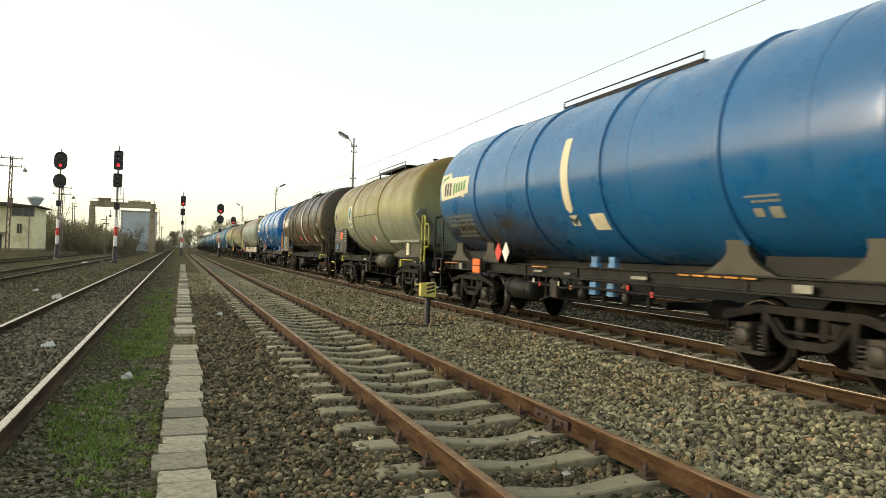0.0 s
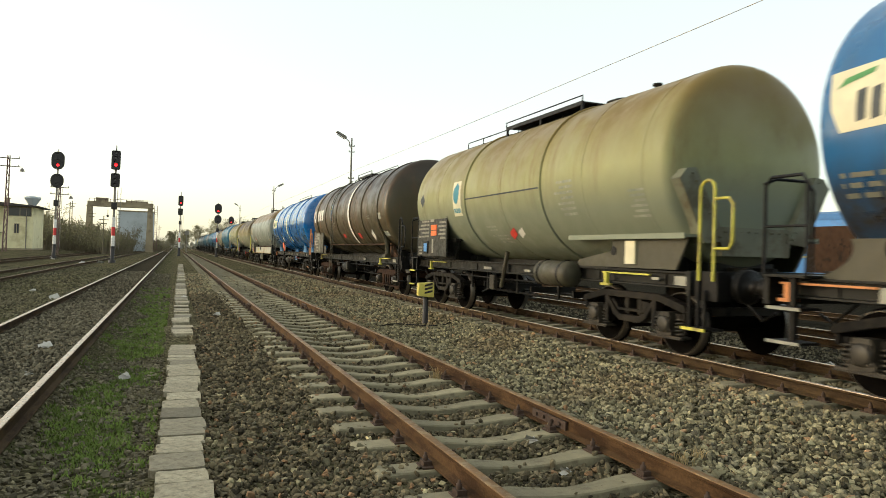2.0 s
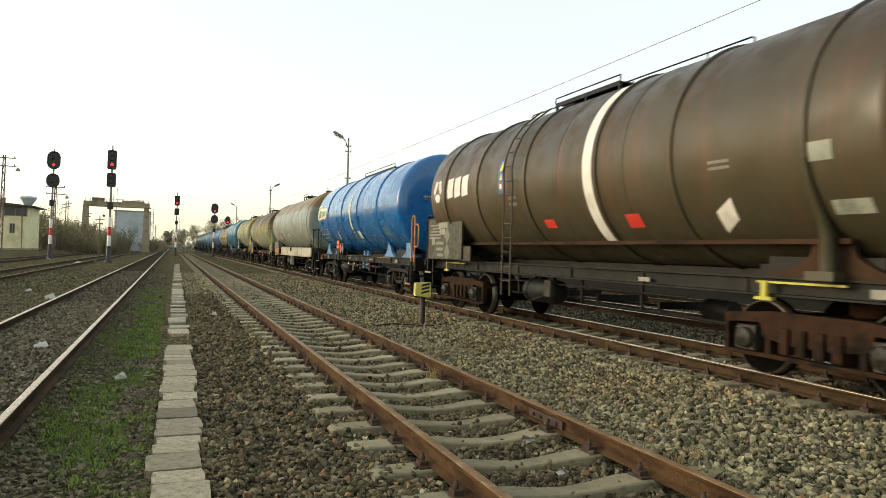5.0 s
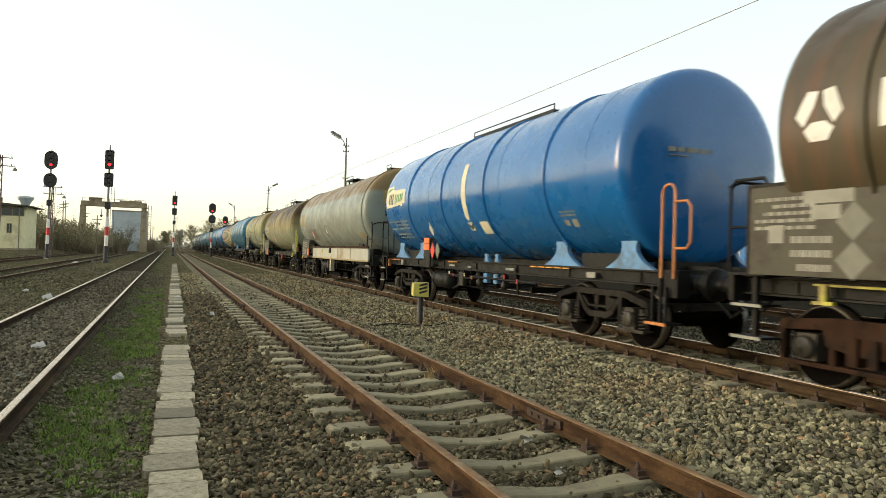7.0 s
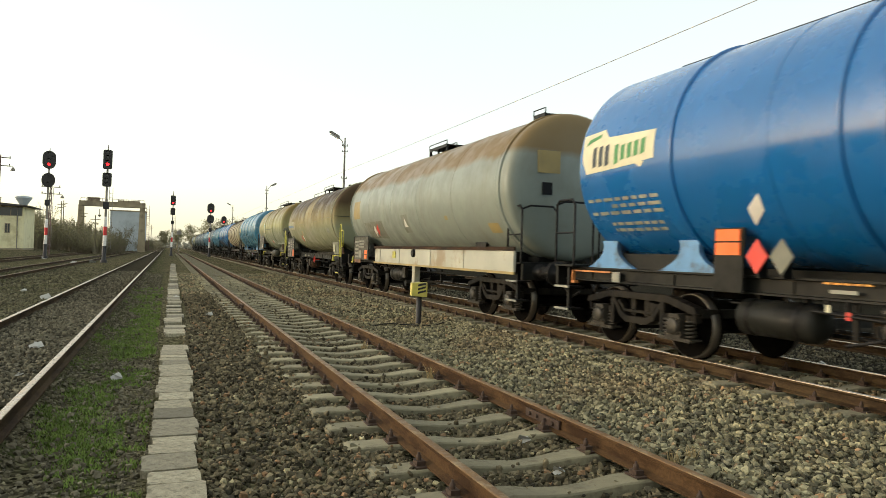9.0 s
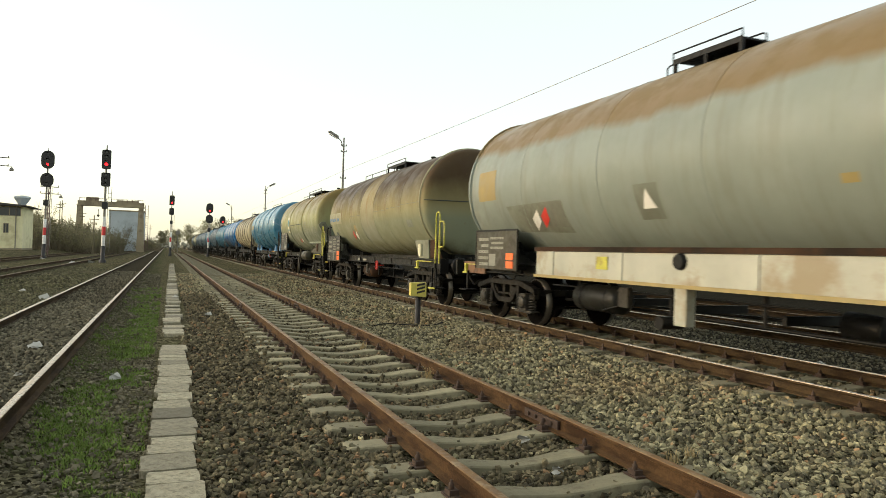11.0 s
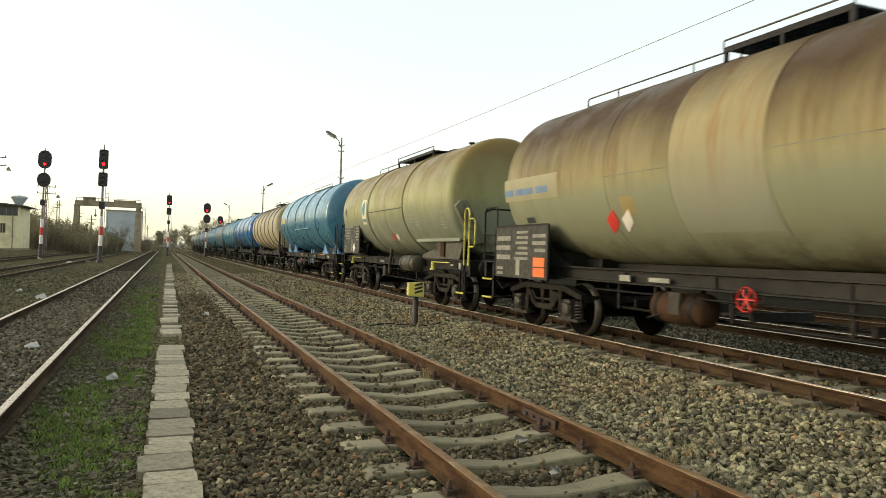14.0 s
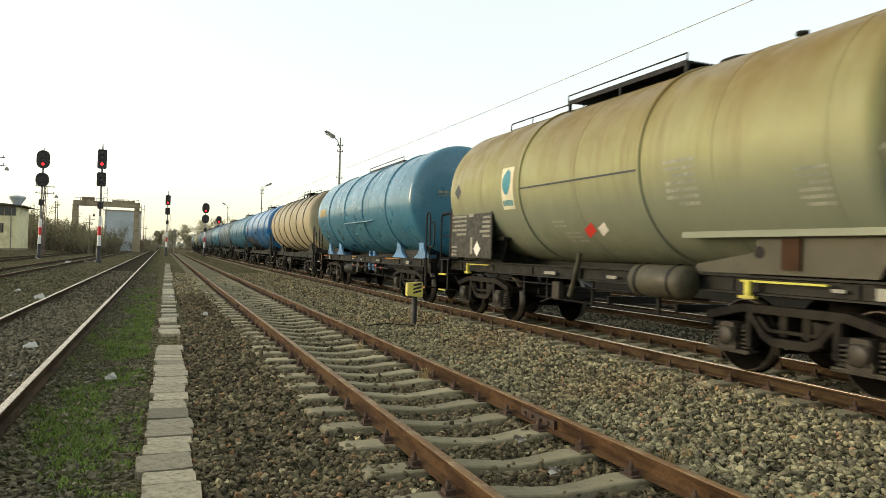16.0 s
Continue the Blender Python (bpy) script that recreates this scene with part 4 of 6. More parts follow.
def furnish_blue(w, L, mat, rail_mat):
    walkway(w, -2.0, 4.9, dome=(-0.9,), raised=(-2.5, 1.5), lift=-0.14)
    g = Geo()
    for a, b in ((-0.78, -0.66), (-0.62, -0.5), (-0.46, -0.24), (-0.2, -0.06), (-0.02, 0.03)):
        g.box(a, b, -6.408, -6.30, 3.02, 3.09)
    g.box(-0.76, -0.42, -6.408, -6.30, 2.955, 2.97)
    part("end_lettering", g, M_PALETEXT, w)
    for a, b in ((1.5, 0.9), (-2.9, -4.4)):
        for i in range(5):
            y = a + (b - a) * i / 5
            part("sole_bar_stripe", Geo().box(-1.116, -1.103, y - abs(b - a) * 0.075, y + abs(b - a) * 0.075, 1.165, 1.188), M_STRIPE, w)
    brake_gear(w, 2.3, 1.2)
    for y, z, m in ((1.5, 0.9, M_CREAMLABEL), (1.25, 0.84, M_RED), (0.55, 0.88, M_CREAMLABEL), (0.1, 0.83, M_ORANGEPAINT), (-1.6, 0.92, M_RED), (-2.2, 0.85, M_RED)):
        part("brake_tag", Geo().box(-1.10, -1.085, y - 0.028, y + 0.028, z - 0.045, z + 0.045), m, w, bevel=0.006)
        part("tag_hanger", Geo().box(-1.12, -1.08, y - 0.012, y + 0.012, z + 0.05, 1.0), M_BLACK, w)
    for y in (0.85, -0.15, -1.45):
        part("brake_valve", Geo().lathe([(0.62, 0.02), (0.65, 0.07), (0.76, 0.08), (0.8, 0.05), (0.86, 0.05), (0.88, 0.09), (0.92, 0.09), (0.99, 0.03)], 12, "z", (-1.0, y, 0)), M_AXLEBOX, w)
    part("brake_pipe", Geo().tube([(-1.08, 1.7, 0.86), (-1.08, 0.4, 0.8), (-1.08, -0.2, 0.86), (-1.08, -3.0, 0.84)], 0.022, 6), M_BLACK, w)
    shunter_corner(w, -6.93, -1, rail_mat, M_ORANGEPAINT)
    end_platform(w, L, 1, M_BLACK, M_PALETEXT)
    lever(w, 6.0, M_ORANGEPAINT)
    small_plates(w, ((5.3, 1.08, 0.3, 0.2), (1.3, 1.09, 0.5, 0.05), (0.2, 1.08, 0.3, 0.05), (-1.9, 1.09, 0.6, 0.06), (-4.9, 1.09, 0.4, 0.12)))
    part("tie_rod", Geo().tube([(-1.06, -3.45, 2.0), (-1.35, -3.75, 2.3)], 0.03, 6).tube([(-1.02, -4.0, 1.6), (-1.36, -3.6, 2.25)], 0.035, 6), mat, w)
    return w


def olive_wagon(label, c0, c1, orange, text_seed):
    tank_size(1.49)
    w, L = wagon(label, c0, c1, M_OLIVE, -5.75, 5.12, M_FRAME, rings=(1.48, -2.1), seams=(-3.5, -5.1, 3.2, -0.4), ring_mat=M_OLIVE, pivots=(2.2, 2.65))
    part("cladding_edge", strip_geo(-2.08, 1.46, 2.63, 2.66, 0.012), M_DARKMARK, w, "dark edge of the cladding")
    p = marks(w, "emblem", [rect(1.73, 2.22, 2.28, 3.1)], M_CREAMLABEL, "cream panel with a teal leaf shape")
    part("leaf", patch_geo([[(2.02, 2.56), (2.1, 2.6), (2.16, 2.7), (2.17, 2.84), (2.12, 2.95), (1.96, 3.07), (1.84, 2.99), (1.82, 2.82), (1.86, 2.68), (1.95, 2.58)]], 0.012), M_TEALMARK, p)
    part("lettering", patch_geo([rect(1.78 + 0.085 * i, 1.84 + 0.085 * i, 2.35, 2.46) for i in range(5)], 0.012), M_TEALMARK, p)
    marks(w, "hazard_diamond", [[(4.22, 2.78), (4.4, 2.6), (4.58, 2.78), (4.4, 2.96)]], M_DARKMARK, "dark hazard diamond")
    marks(w, "hazard_diamond", [lean(-0.45, 1.83, 0.32, 0.14, 0.35)], M_RED, "red hazard label")
    marks(w, "hazard_diamond", [lean(-0.83, 1.84, 0.26, 0.13, 0.35)], M_WHITE, "white hazard label")
    marks(w, "lettering", word_rows(-3.2, -2.6, 2.1, 2.75, 7), M_TANKMARK)
    marks(w, "lettering", word_rows(-5.1, -4.7, 2.0, 2.45, 6) + word_rows(0.2, 0.75, 1.9, 2.05, 2) + word_rows(-0.2, 0.6, 1.65, 1.85, 3), M_TANKMARK)
    info_board(w, 2.78, 4.98, 1.3, 2.43, M_BOARD, orange=(3.5, 3.9, 1.84, 2.12) if orange else None, screen=(4.16, 4.4, 1.42, 1.64) if orange else None,
               text=((4.1, 4.9, 1.8, 2.3, 5), (2.88, 3.4, 1.75, 2.25, 5), (4.62, 4.92, 1.34, 1.6, 3)), light=((3.72, 3.98, 2.2, 2.34), (3.75, 3.85, 1.38, 1.75)),
               diamond_at=None if orange else ((3.5, 1.5, 0.17, M_WHITE),))
    box_saddle(w, -5.7, -2.8, M_BOARDGREY, M_OLIVE)
    box_saddle(w, 2.6, 4.9, M_FRAME, M_FRAME)
    part("white_plate", Geo().box(-1.16, -1.125, -4.55, -4.3, 1.3, 1.66), M_CREAMLABEL if orange else M_FRAME_RUST, w)
    # black disc on the plate stands in for the dark of a hole
    part("saddle_hole_disc", Geo().lathe([(-1.128, 0.075), (-1.118, 0.075)], 18, "x", (0, -3.95, 1.5)), M_BLACK, w)
    # riveted end plate and stays
    g = Geo()
    for sx in (-1, 1):
        g.prism([(sx * 0.55, 1.66), (sx * 0.92, 1.62), (sx * 1.38, 2.5), (sx * 1.27, 2.64), (sx * 1.1, 2.66)], "y", -5.80, -5.5)
    g.prism([(-0.62, 1.45), (0.62, 1.45), (0.66, 1.86), (-0.66, 1.86)], "y", -5.79, -5.5)
    e = part("end_stay", g, M_STAY, w, bevel=0.006)
    g = Geo()
    for i in range(9):
        g.lathe([(-5.812, 0.016), (-5.788, 0.02)], 6, "y", (-0.56 + 0.14 * i, 0, 1.8))
        for sx in (-1, 1):
            k = i / 8
            g.lathe([(-5.822, 0.016), (-5.798, 0.02)], 6, "y", (sx * (0.66 + 0.5 * k), 0, 1.72 + 0.86 * k))
    part("rivet", g, M_STAY, e)
    walkway(w, -1.8, 4.2, dome=(-2.4,), raised=(-1.9, 1.4))
    valve(w, -3.5, M_FRAME)
    brake_gear(w, -2.35, 1.15, mat=M_BOARDGREY, rx=-1.22, rz=1.08)
    part("tank_stay", Geo().tube([(-1.12, -0.1, 1.45), (-1.12, 0.05, 1.0), (-1.05, 0.3, 0.7)], 0.045, 6), M_BOARDGREY, w)
    shunter_corner(w, -(L / 2 - 0.4), -1, M_YELLOW, M_YELLOW)
    end_platform(w, L, 1, M_BLACK, M_YELLOW)
    lever(w, -4.3)
    lever(w, 4.0)
    small_plates(w, ((-5.6, 1.09, 0.55, 0.16), (-5.0, 1.1, 0.25, 0.05), (0.9, 1.08, 0.6, 0.07), (-1.0, 1.08, 0.4, 0.06)))
    return w


CUTS = [3.44, 18.2, 31.25, 46.4, 61.45, 76.9, 91.28, 104.4, 118.95]
blue_wagon("blue tank wagon with cream stripe and rust-stained belly", CUTS[0], CUTS[1], M_BLUE_OLD, M_BLACK, False, True, M_BOARDGREY)
olive_wagon("olive cream tank wagon with dark information board", CUTS[1], CUTS[2], True, 1)

# dark brown wagon with a white band
tank_size(1.57)
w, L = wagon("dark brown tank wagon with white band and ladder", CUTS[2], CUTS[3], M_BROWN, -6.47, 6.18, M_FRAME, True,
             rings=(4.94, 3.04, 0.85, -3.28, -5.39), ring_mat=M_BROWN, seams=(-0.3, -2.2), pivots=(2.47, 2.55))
part("white_band", strip_geo(-1.4, -1.14, 1.62, 4.2, 0.01, n=24), M_WHITE, w, "white painted band")
ring(w, -1.5, M_BROWN)
e = marks(w, "emblem", [[(5.62, 2.8), (5.72, 2.92), (5.6, 3.18), (5.47, 3.16), (5.5, 3.0)], [(5.26, 2.8), (5.16, 2.92), (5.28, 3.18), (5.41, 3.16), (5.38, 3.0)], [(5.62, 2.76), (5.52, 2.84), (5.36, 2.84), (5.26, 2.76), (5.34, 2.64), (5.54, 2.64)]], M_WHITE, "white three-part emblem")
part("lettering", patch_geo([lean(4.6, 2.93, 0.34, 0.46, 0.1), lean(4.16, 2.93, 0.34, 0.46, 0.1), lean(3.72, 2.93, 0.34, 0.46, 0.1)], 0.011), M_WHITE, e)
sgn = marks(w, "safety_sign", [rect(1.72, 1.98, 2.62, 3.3)], M_SIGNBLUE, "dark blue safety sign with yellow triangles and red ring")
part("sign_triangle", patch_geo([[(1.76, 3.08), (1.94, 3.08), (1.85, 3.28)], [(1.79, 2.89), (1.91, 2.89), (1.85, 3.02)]], 0.012), M_SIGNYELLOW, sgn)
part("sign_ring", patch_geo([[(1.85 + 0.085 * math.cos(a * 0.628), 2.76 + 0.09 * math.sin(a * 0.628)) for a in range(10)]], 0.011), M_RED, sgn)
part("sign_disc", patch_geo([[(1.85 + 0.055 * math.cos(a * 0.628), 2.76 + 0.06 * math.sin(a * 0.628)) for a in range(10)]], 0.014), M_WHITE, sgn)
marks(w, "lettering", word_rows(1.25, 1.6, 2.35, 2.6, 2) + word_rows(-4.3, -3.9, 2.5, 2.65, 2), M_PALETEXT)
marks(w, "hazard_diamond", [lean(-4.05, 1.95, 0.32, 0.26, 0.5)], M_WHITE, "white hazard label")
marks(w, "label", [rect(-2.35, -2.0, 1.85, 2.05), rect(0.1, 0.45, 1.9, 2.05)], M_RED, "red label")
marks(w, "label", [rect(-5.7, -5.35, 2.45, 2.65), rect(-6.0, -5.55, 1.9, 2.05)], M_TANKMARK)
ladder(w, 1.42, 0.6, 4.3, M_BOARDGREY, x=-1.5)
walkway(w, -3.4, 3.0, dome=(0.2,), mat=M_BLACK, raised=(-0.6, 1.6), lift=-0.06)
info_board(w, 4.2, 6.5, 1.24, 2.26, M_BOARDGREY, text=((5.6, 6.4, 1.75, 2.15, 5), (5.4, 5.9, 1.3, 1.75, 3)), light=((5.15, 5.75, 2.02, 2.2), (5.3, 5.65, 1.85, 2.0), (6.0, 6.2, 1.6, 1.8)),
           diamond_at=((5.15, 1.82, 0.2, M_GREYMARK), (5.15, 1.42, 0.2, M_GREYMARK)))
part("side_plate", Geo().box(-1.38, -1.35, 3.75, 4.25, 1.22, 1.56), M_BOARDGREY, w, bevel=0.004)
for y in (-5.3, 4.9):
    cradle(w, y, M_FRAME_RUST, 0.9)
part("tank_strap", Geo().box(-1.3, -1.12, -5.55, -5.2, 1.2, 1.3).tube([(-1.16, -5.39, 1.25), (-1.2, -5.39, 1.7)] + [skin(-5.39, z, 0.03) for z in (1.9, 2.2, 2.5)], [0.1, 0.085, 0.06, 0.045, 0.03], 6), M_BROWN, w)
part("tank_rim", Geo().box(-1.12, -1.05, -5.6, 6.2, 1.6, 1.66).box(1.05, 1.12, -5.6, 6.2, 1.6, 1.66), M_FRAME_RUST, w)
brake_gear(w, 1.2, 1.2)
shunter_corner(w, -(L / 2 - 0.55), -1, M_BLACK, M_PALETEXT)
end_platform(w, L, 1, M_BLACK, M_PALETEXT)
lever(w, -5.0)
lever(w, 5.2)
small_plates(w, ((-6.0, 1.09, 0.5, 0.12), (-2.2, 1.08, 0.4, 0.08)))

blue_wagon("bright blue tank wagon with cream stripe and orange handrails", CUTS[3], CUTS[4], M_BLUE, M_ORANGEPAINT, True)

# grey wagon with a white skirt
tank_size(1.53)
w, L = wagon("weathered grey tank wagon with dirty white side skirt", CUTS[4], CUTS[5], M_GREY, -7.0, 6.1, M_FRAME, seams=(3.4, 0.9, -1.4, -3.9, -6.3), rings=(-6.5, 5.72), pivots=(2.37, 2.87))
for sx in (-1, 1):
    sk = part("side_skirt", Geo().box(sx * 1.33 - 0.03, sx * 1.33 + 0.03, -6.9, 3.0, 1.05, 1.47), M_SKIRT, w, "dirty white side skirt", bevel=0.008)
    part("skirt_rim", Geo().box(sx * 1.36 - 0.02, sx * 1.36 + 0.02, -6.95, 3.05, 1.475, 1.55), M_FRAME_RUST, w, "rusty skirt rim")
    part("skirt_rail", Geo().box(sx * 1.36 - 0.02, sx * 1.36 + 0.02, -6.95, 3.05, 1.0, 1.05), M_STAIN, w)
    for y in (2.4, 0.4, -2.2, -4.4):
        part("skirt_rib", Geo().box(sx * 1.37 - 0.008, sx * 1.37 + 0.008, y - 0.03, y + 0.03, 1.05, 1.47), M_SKIRT, w)
part("skirt_label", Geo().box(-1.375, -1.362, 0.75, 1.05, 1.2, 1.4), M_YELLOW, w, "small yellow label")
part("outlet", Geo().lathe([(-1.42, 0.1), (-1.36, 0.12), (-1.2, 0.12)], 14, "x", (0, -0.9, 1.36)), M_BLACK, w)
for y in (-0.9,):
    part("outlet_foot", Geo().box(-1.36, -1.2, y - 0.12, y + 0.12, 0.5, 1.02), M_SKIRT, w, bevel=0.01)
    part("outlet_pipe", Geo().lathe([(-1.5, 0.09), (-1.1, 0.09)], 14, "x", (0, y + 0.25, 0.52)), M_BLACK, w)
marks(w, "patch", [rect(4.48, 5.28, 2.5, 3.11)], M_STAIN, "yellow-brown repainted patch")
marks(w, "patch", [[(4.1, 2.34), (3.9, 1.85), (2.0, 1.80), (2.05, 2.36)]], M_OLDPATCH, lift=0.004)
marks(w, "patch", [rect(2.02, 2.6, 1.9, 2.34)], M_GREYMARK, lift=0.006)
marks(w, "hazard_diamond", [lean(3.05, 2.05, 0.27, 0.22, 0.6)], M_WHITE, "white hazard label", 0.01)
marks(w, "hazard_diamond", [lean(2.72, 2.08, 0.26, 0.22, 0.6)], M_RED, "red hazard label", 0.01)
marks(w, "patch", [rect(-0.5, 0.02, 1.95, 2.45)], M_OLDPATCH, lift=0.004)
marks(w, "label", [[(-0.1, 2.1), (-0.4, 2.1), (-0.25, 2.38)]], M_WHITE, "white triangular label", 0.01)
marks(w, "patch", [rect(-6.1, -5.6, 1.85, 2.05), rect(-3.5, -3.3, 2.2, 2.3)], M_STAIN)
part("lamp_bracket", Geo().lathe([(0, 0.05), (0.1, 0.07)], 12, "x", skin(-1.0, 2.65, -0.02)), M_BLACK, w)
info_board(w, 3.7, 5.6, 1.08, 1.88, M_BOARDGREY, orange=(3.85, 4.15, 1.12, 1.42), text=((5.0, 5.5, 1.15, 1.8, 5), (4.3, 4.9, 1.5, 1.8, 3)), light=((4.65, 4.95, 1.15, 1.4),))
walkway(w, -1.2, 0.8, dome=(-0.4,), raised=(-1.0, 0.4))
walkway(w, -6.5, -5.7, rail=False, raised=(-6.5, -6.0), lift=-0.1)
for y in (-4.6, 4.6):
    cradle(w, y, M_FRAME, 0.9)
brake_gear(w, 1.6, 1.3)
part("corner_post", Geo().box(-1.12, -1.04, 6.2, 6.3, 1.24, 1.55), M_BOARDGREY, w, bevel=0.01)
part("corner_step", Geo().box(-1.3, -1.0, 6.35, 6.75, 0.55, 0.58).box(-1.2, -1.16, 6.5, 6.56, 0.58, 1.0), M_BLACK, w)
part("rusty_flange", Geo().box(-1.135, -1.105, 5.7, 6.85, 0.95, 1.21), M_RUSTPALE, w, "pale rusty sole bar end", bevel=0.004)
part("end_bracket", Geo().prism([(5.6, 1.25), (6.7, 1.25), (6.7, 1.3), (6.0, 1.3), (5.7, 1.75)], "x", 0.35, 0.45), M_FRAME, w)
end_platform(w, L, -1, M_BLACK, M_PALETEXT)
lever(w, 6.2)
part("end_plate", Geo().box(-0.8, -0.58, -7.0, -6.9, 2.62, 2.86), M_BLACK, w)
part("end_patch", Geo().box(-0.9, -0.4, -6.985, -6.85, 3.05, 3.5), M_STAIN, w, "faded yellow patch")

# sooty beige wagon
tank_size(1.48)
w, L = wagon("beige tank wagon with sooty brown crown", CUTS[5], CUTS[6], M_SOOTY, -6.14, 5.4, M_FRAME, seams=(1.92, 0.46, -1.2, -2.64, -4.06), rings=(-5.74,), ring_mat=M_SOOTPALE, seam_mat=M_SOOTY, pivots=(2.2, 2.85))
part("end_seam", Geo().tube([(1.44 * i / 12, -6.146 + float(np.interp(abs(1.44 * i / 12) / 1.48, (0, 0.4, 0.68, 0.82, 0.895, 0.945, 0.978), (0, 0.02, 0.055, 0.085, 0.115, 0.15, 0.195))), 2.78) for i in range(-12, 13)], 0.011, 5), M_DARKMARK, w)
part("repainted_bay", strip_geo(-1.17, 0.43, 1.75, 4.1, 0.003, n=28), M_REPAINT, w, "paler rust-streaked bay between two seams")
marks(w, "lettering", [rect(3.62 + 0.085 * i, 3.685 + 0.085 * i, 2.52, 2.64) for i in range(19) if i not in (5, 14)], M_BLUETEXT, "faded blue lettering as bars")
marks(w, "patch", [rect(3.3, 5.25, 2.42, 2.84)], M_SOOTPALE, lift=0.004)
marks(w, "patch", [rect(1.3, 1.6, 2.05, 2.3)], M_STAIN, "worn brown patch", lift=0.004)
marks(w, "patch", [rect(-4.9, -4.4, 2.1, 2.3)], M_OLDPATCH, "worn grey patch", lift=0.004)
for a, b, za in ((1.9, 0.48, 2.62), (-1.22, -2.62, 2.66), (-2.66, -4.04, 2.7), (-4.08, -5.7, 2.74)):
    part("weld_seam", strip_geo(b, a, za, za + 0.014, 0.004), M_STAY, w)
marks(w, "hazard_diamond", [lean(1.95, 1.95, 0.27, 0.22, 0.55)], M_RED, "red hazard label", 0.01)
marks(w, "hazard_diamond", [lean(1.58, 1.95, 0.25, 0.2, 0.55)], M_WHITE, "white hazard label", 0.01)
marks(w, "label", [rect(4.3, 4.6, 2.0, 2.1)], M_DARKMARK)
info_board(w, 3.65, 5.75, 0.95, 1.95, M_BOARD, orange=(3.75, 4.15, 1.0, 1.35), text=((5.1, 5.7, 1.3, 1.85, 3), (4.4, 4.95, 1.3, 1.9, 6), (3.75, 4.3, 1.45, 1.85, 3), (5.4, 5.7, 1.0, 1.2, 2)), light=((4.7, 4.85, 1.0, 1.3),))
for x in (-1.12, 1.08):
    part("saddle", Geo().prism([(-5.6, 1.225), (-4.8, 1.225), (-4.4, 1.74), (-5.55, 1.74)], "x", x, x + 0.04), M_STAY, w, bevel=0.004)
    part("saddle_stay", Geo().prism([(-6.45, 1.245), (-5.62, 1.245), (-5.62, 1.72), (-5.9, 1.74)], "x", x + 0.02, x + 0.06), M_FRAME_RUST, w)
cradle(w, 4.4, M_FRAME, 0.9)
part("white_plate", Geo().box(-1.17, -1.13, -5.05, -4.85, 1.3, 1.62), M_CREAMLABEL, w)
walkway(w, 0.4, 4.2, raised=(-1.5, 0.5), mat=M_BOARDGREY)
valve(w, -2.75, M_FRAME)
brake_gear(w, 0.75, 1.1, True, M_FRAME_RUST)
shunter_corner(w, -6.55, -1, M_YELLOW, M_YELLOW)
end_platform(w, L, 1, M_BLACK, M_YELLOW)
lever(w, -5.3)
small_plates(w, ((1.8, 1.08, 0.4, 0.12), (1.0, 1.08, 0.7, 0.08)))

olive_wagon("olive cream tank wagon with small white hazard diamond", CUTS[6], CUTS[7], False, 2)

w = blue_wagon("teal blue tank wagon with four ribs", CUTS[7], CUTS[8], M_TEAL, M_BLACK, True, marked=False)

# the rest of the train, far off
FAR = ((13.9, M_CREAM, "cream tank wagon with brown rib rings", 6), (14.6, M_BLUE_OLD, "blue tank wagon with reinforcing rings", 4), (14.4, M_TEAL, "teal tank wagon with many rings", 6),
       (14.4, M_SLATE, "slate blue tank wagon", 5), (14.2, M_TEAL, "faded teal tank wagon", 5), (14.4, M_SLATE, "grey blue tank wagon", 5), (14.4, M_SLATE, "dull blue tank wagon", 4),
       (14.4, M_SLATE, "dark slate tank wagon", 5), (14.2, M_OLIVE, "distant olive tank wagon", 3), (14.4, M_SLATE, "distant slate tank wagon", 4))
tank_size(1.5)
c = CUTS[8]
for length, mat, label, n in FAR:
    w, L = wagon(label + " in a long train" if len(label.split()) < 5 else label, c, c + length, mat, -length / 2 + 0.75, length / 2 - 0.9, M_FRAME, rings=[-length / 2 + 2.2 + (length - 4.6) * i / (n - 1) for i in range(n)],
                 ring_mat=M_BROWN if mat is M_CREAM else mat, detail=False)
    walkway(w, -3, 3.5, dome=(0,), raised=(-1.2, 0.6))
    for y in (-length / 2 + 2.6, length / 2 - 2.6):
        cradle(w, y, M_FRAME, 0.8)
    shunter_corner(w, -(L / 2 - 0.55), -1, M_BLACK, M_PALETEXT)
    end_platform(w, L, 1, M_BLACK, M_PALETEXT)
    brake_gear(w, 1.5, 1.2)
    c += length
# ---- the yard: signals, posts, buildings, plants ----
M_POST = plain("grey_post", (0.20, 0.18, 0.15), 0.6, 0, 4)
M_POSTRUST = plain("rusty_lattice", (0.15, 0.085, 0.075), 0.7, 0, 4)
M_SIGNALBLACK = plain("signal_black", (0.016, 0.014, 0.014), 0.55)
M_SIGRED = plain("signal_red_band", (0.55, 0.03, 0.03), 0.5)
M_SIGWHITE = plain("signal_white_band", (0.72, 0.70, 0.66), 0.5)
M_REDLAMP = glow("red_signal_light", (1.0, 0.012, 0.015), 2.2)
M_LENS = plain("dark_lens", (0.02, 0.02, 0.025), 0.15)
M_SIGN = plain("yellow_sign", (0.60, 0.53, 0.12), 0.55, 0, 7, (0.35, 0.30, 0.12), 0.2)
M_WALL = plain("cream_render", (0.70, 0.64, 0.40), 0.85, 0, 1.2, (0.55, 0.48, 0.28), 0.1)
M_ROOF = plain("dark_roof", (0.05, 0.043, 0.036), 0.8)
M_GLASS = plain("window_glass", (0.03, 0.035, 0.04), 0.1)
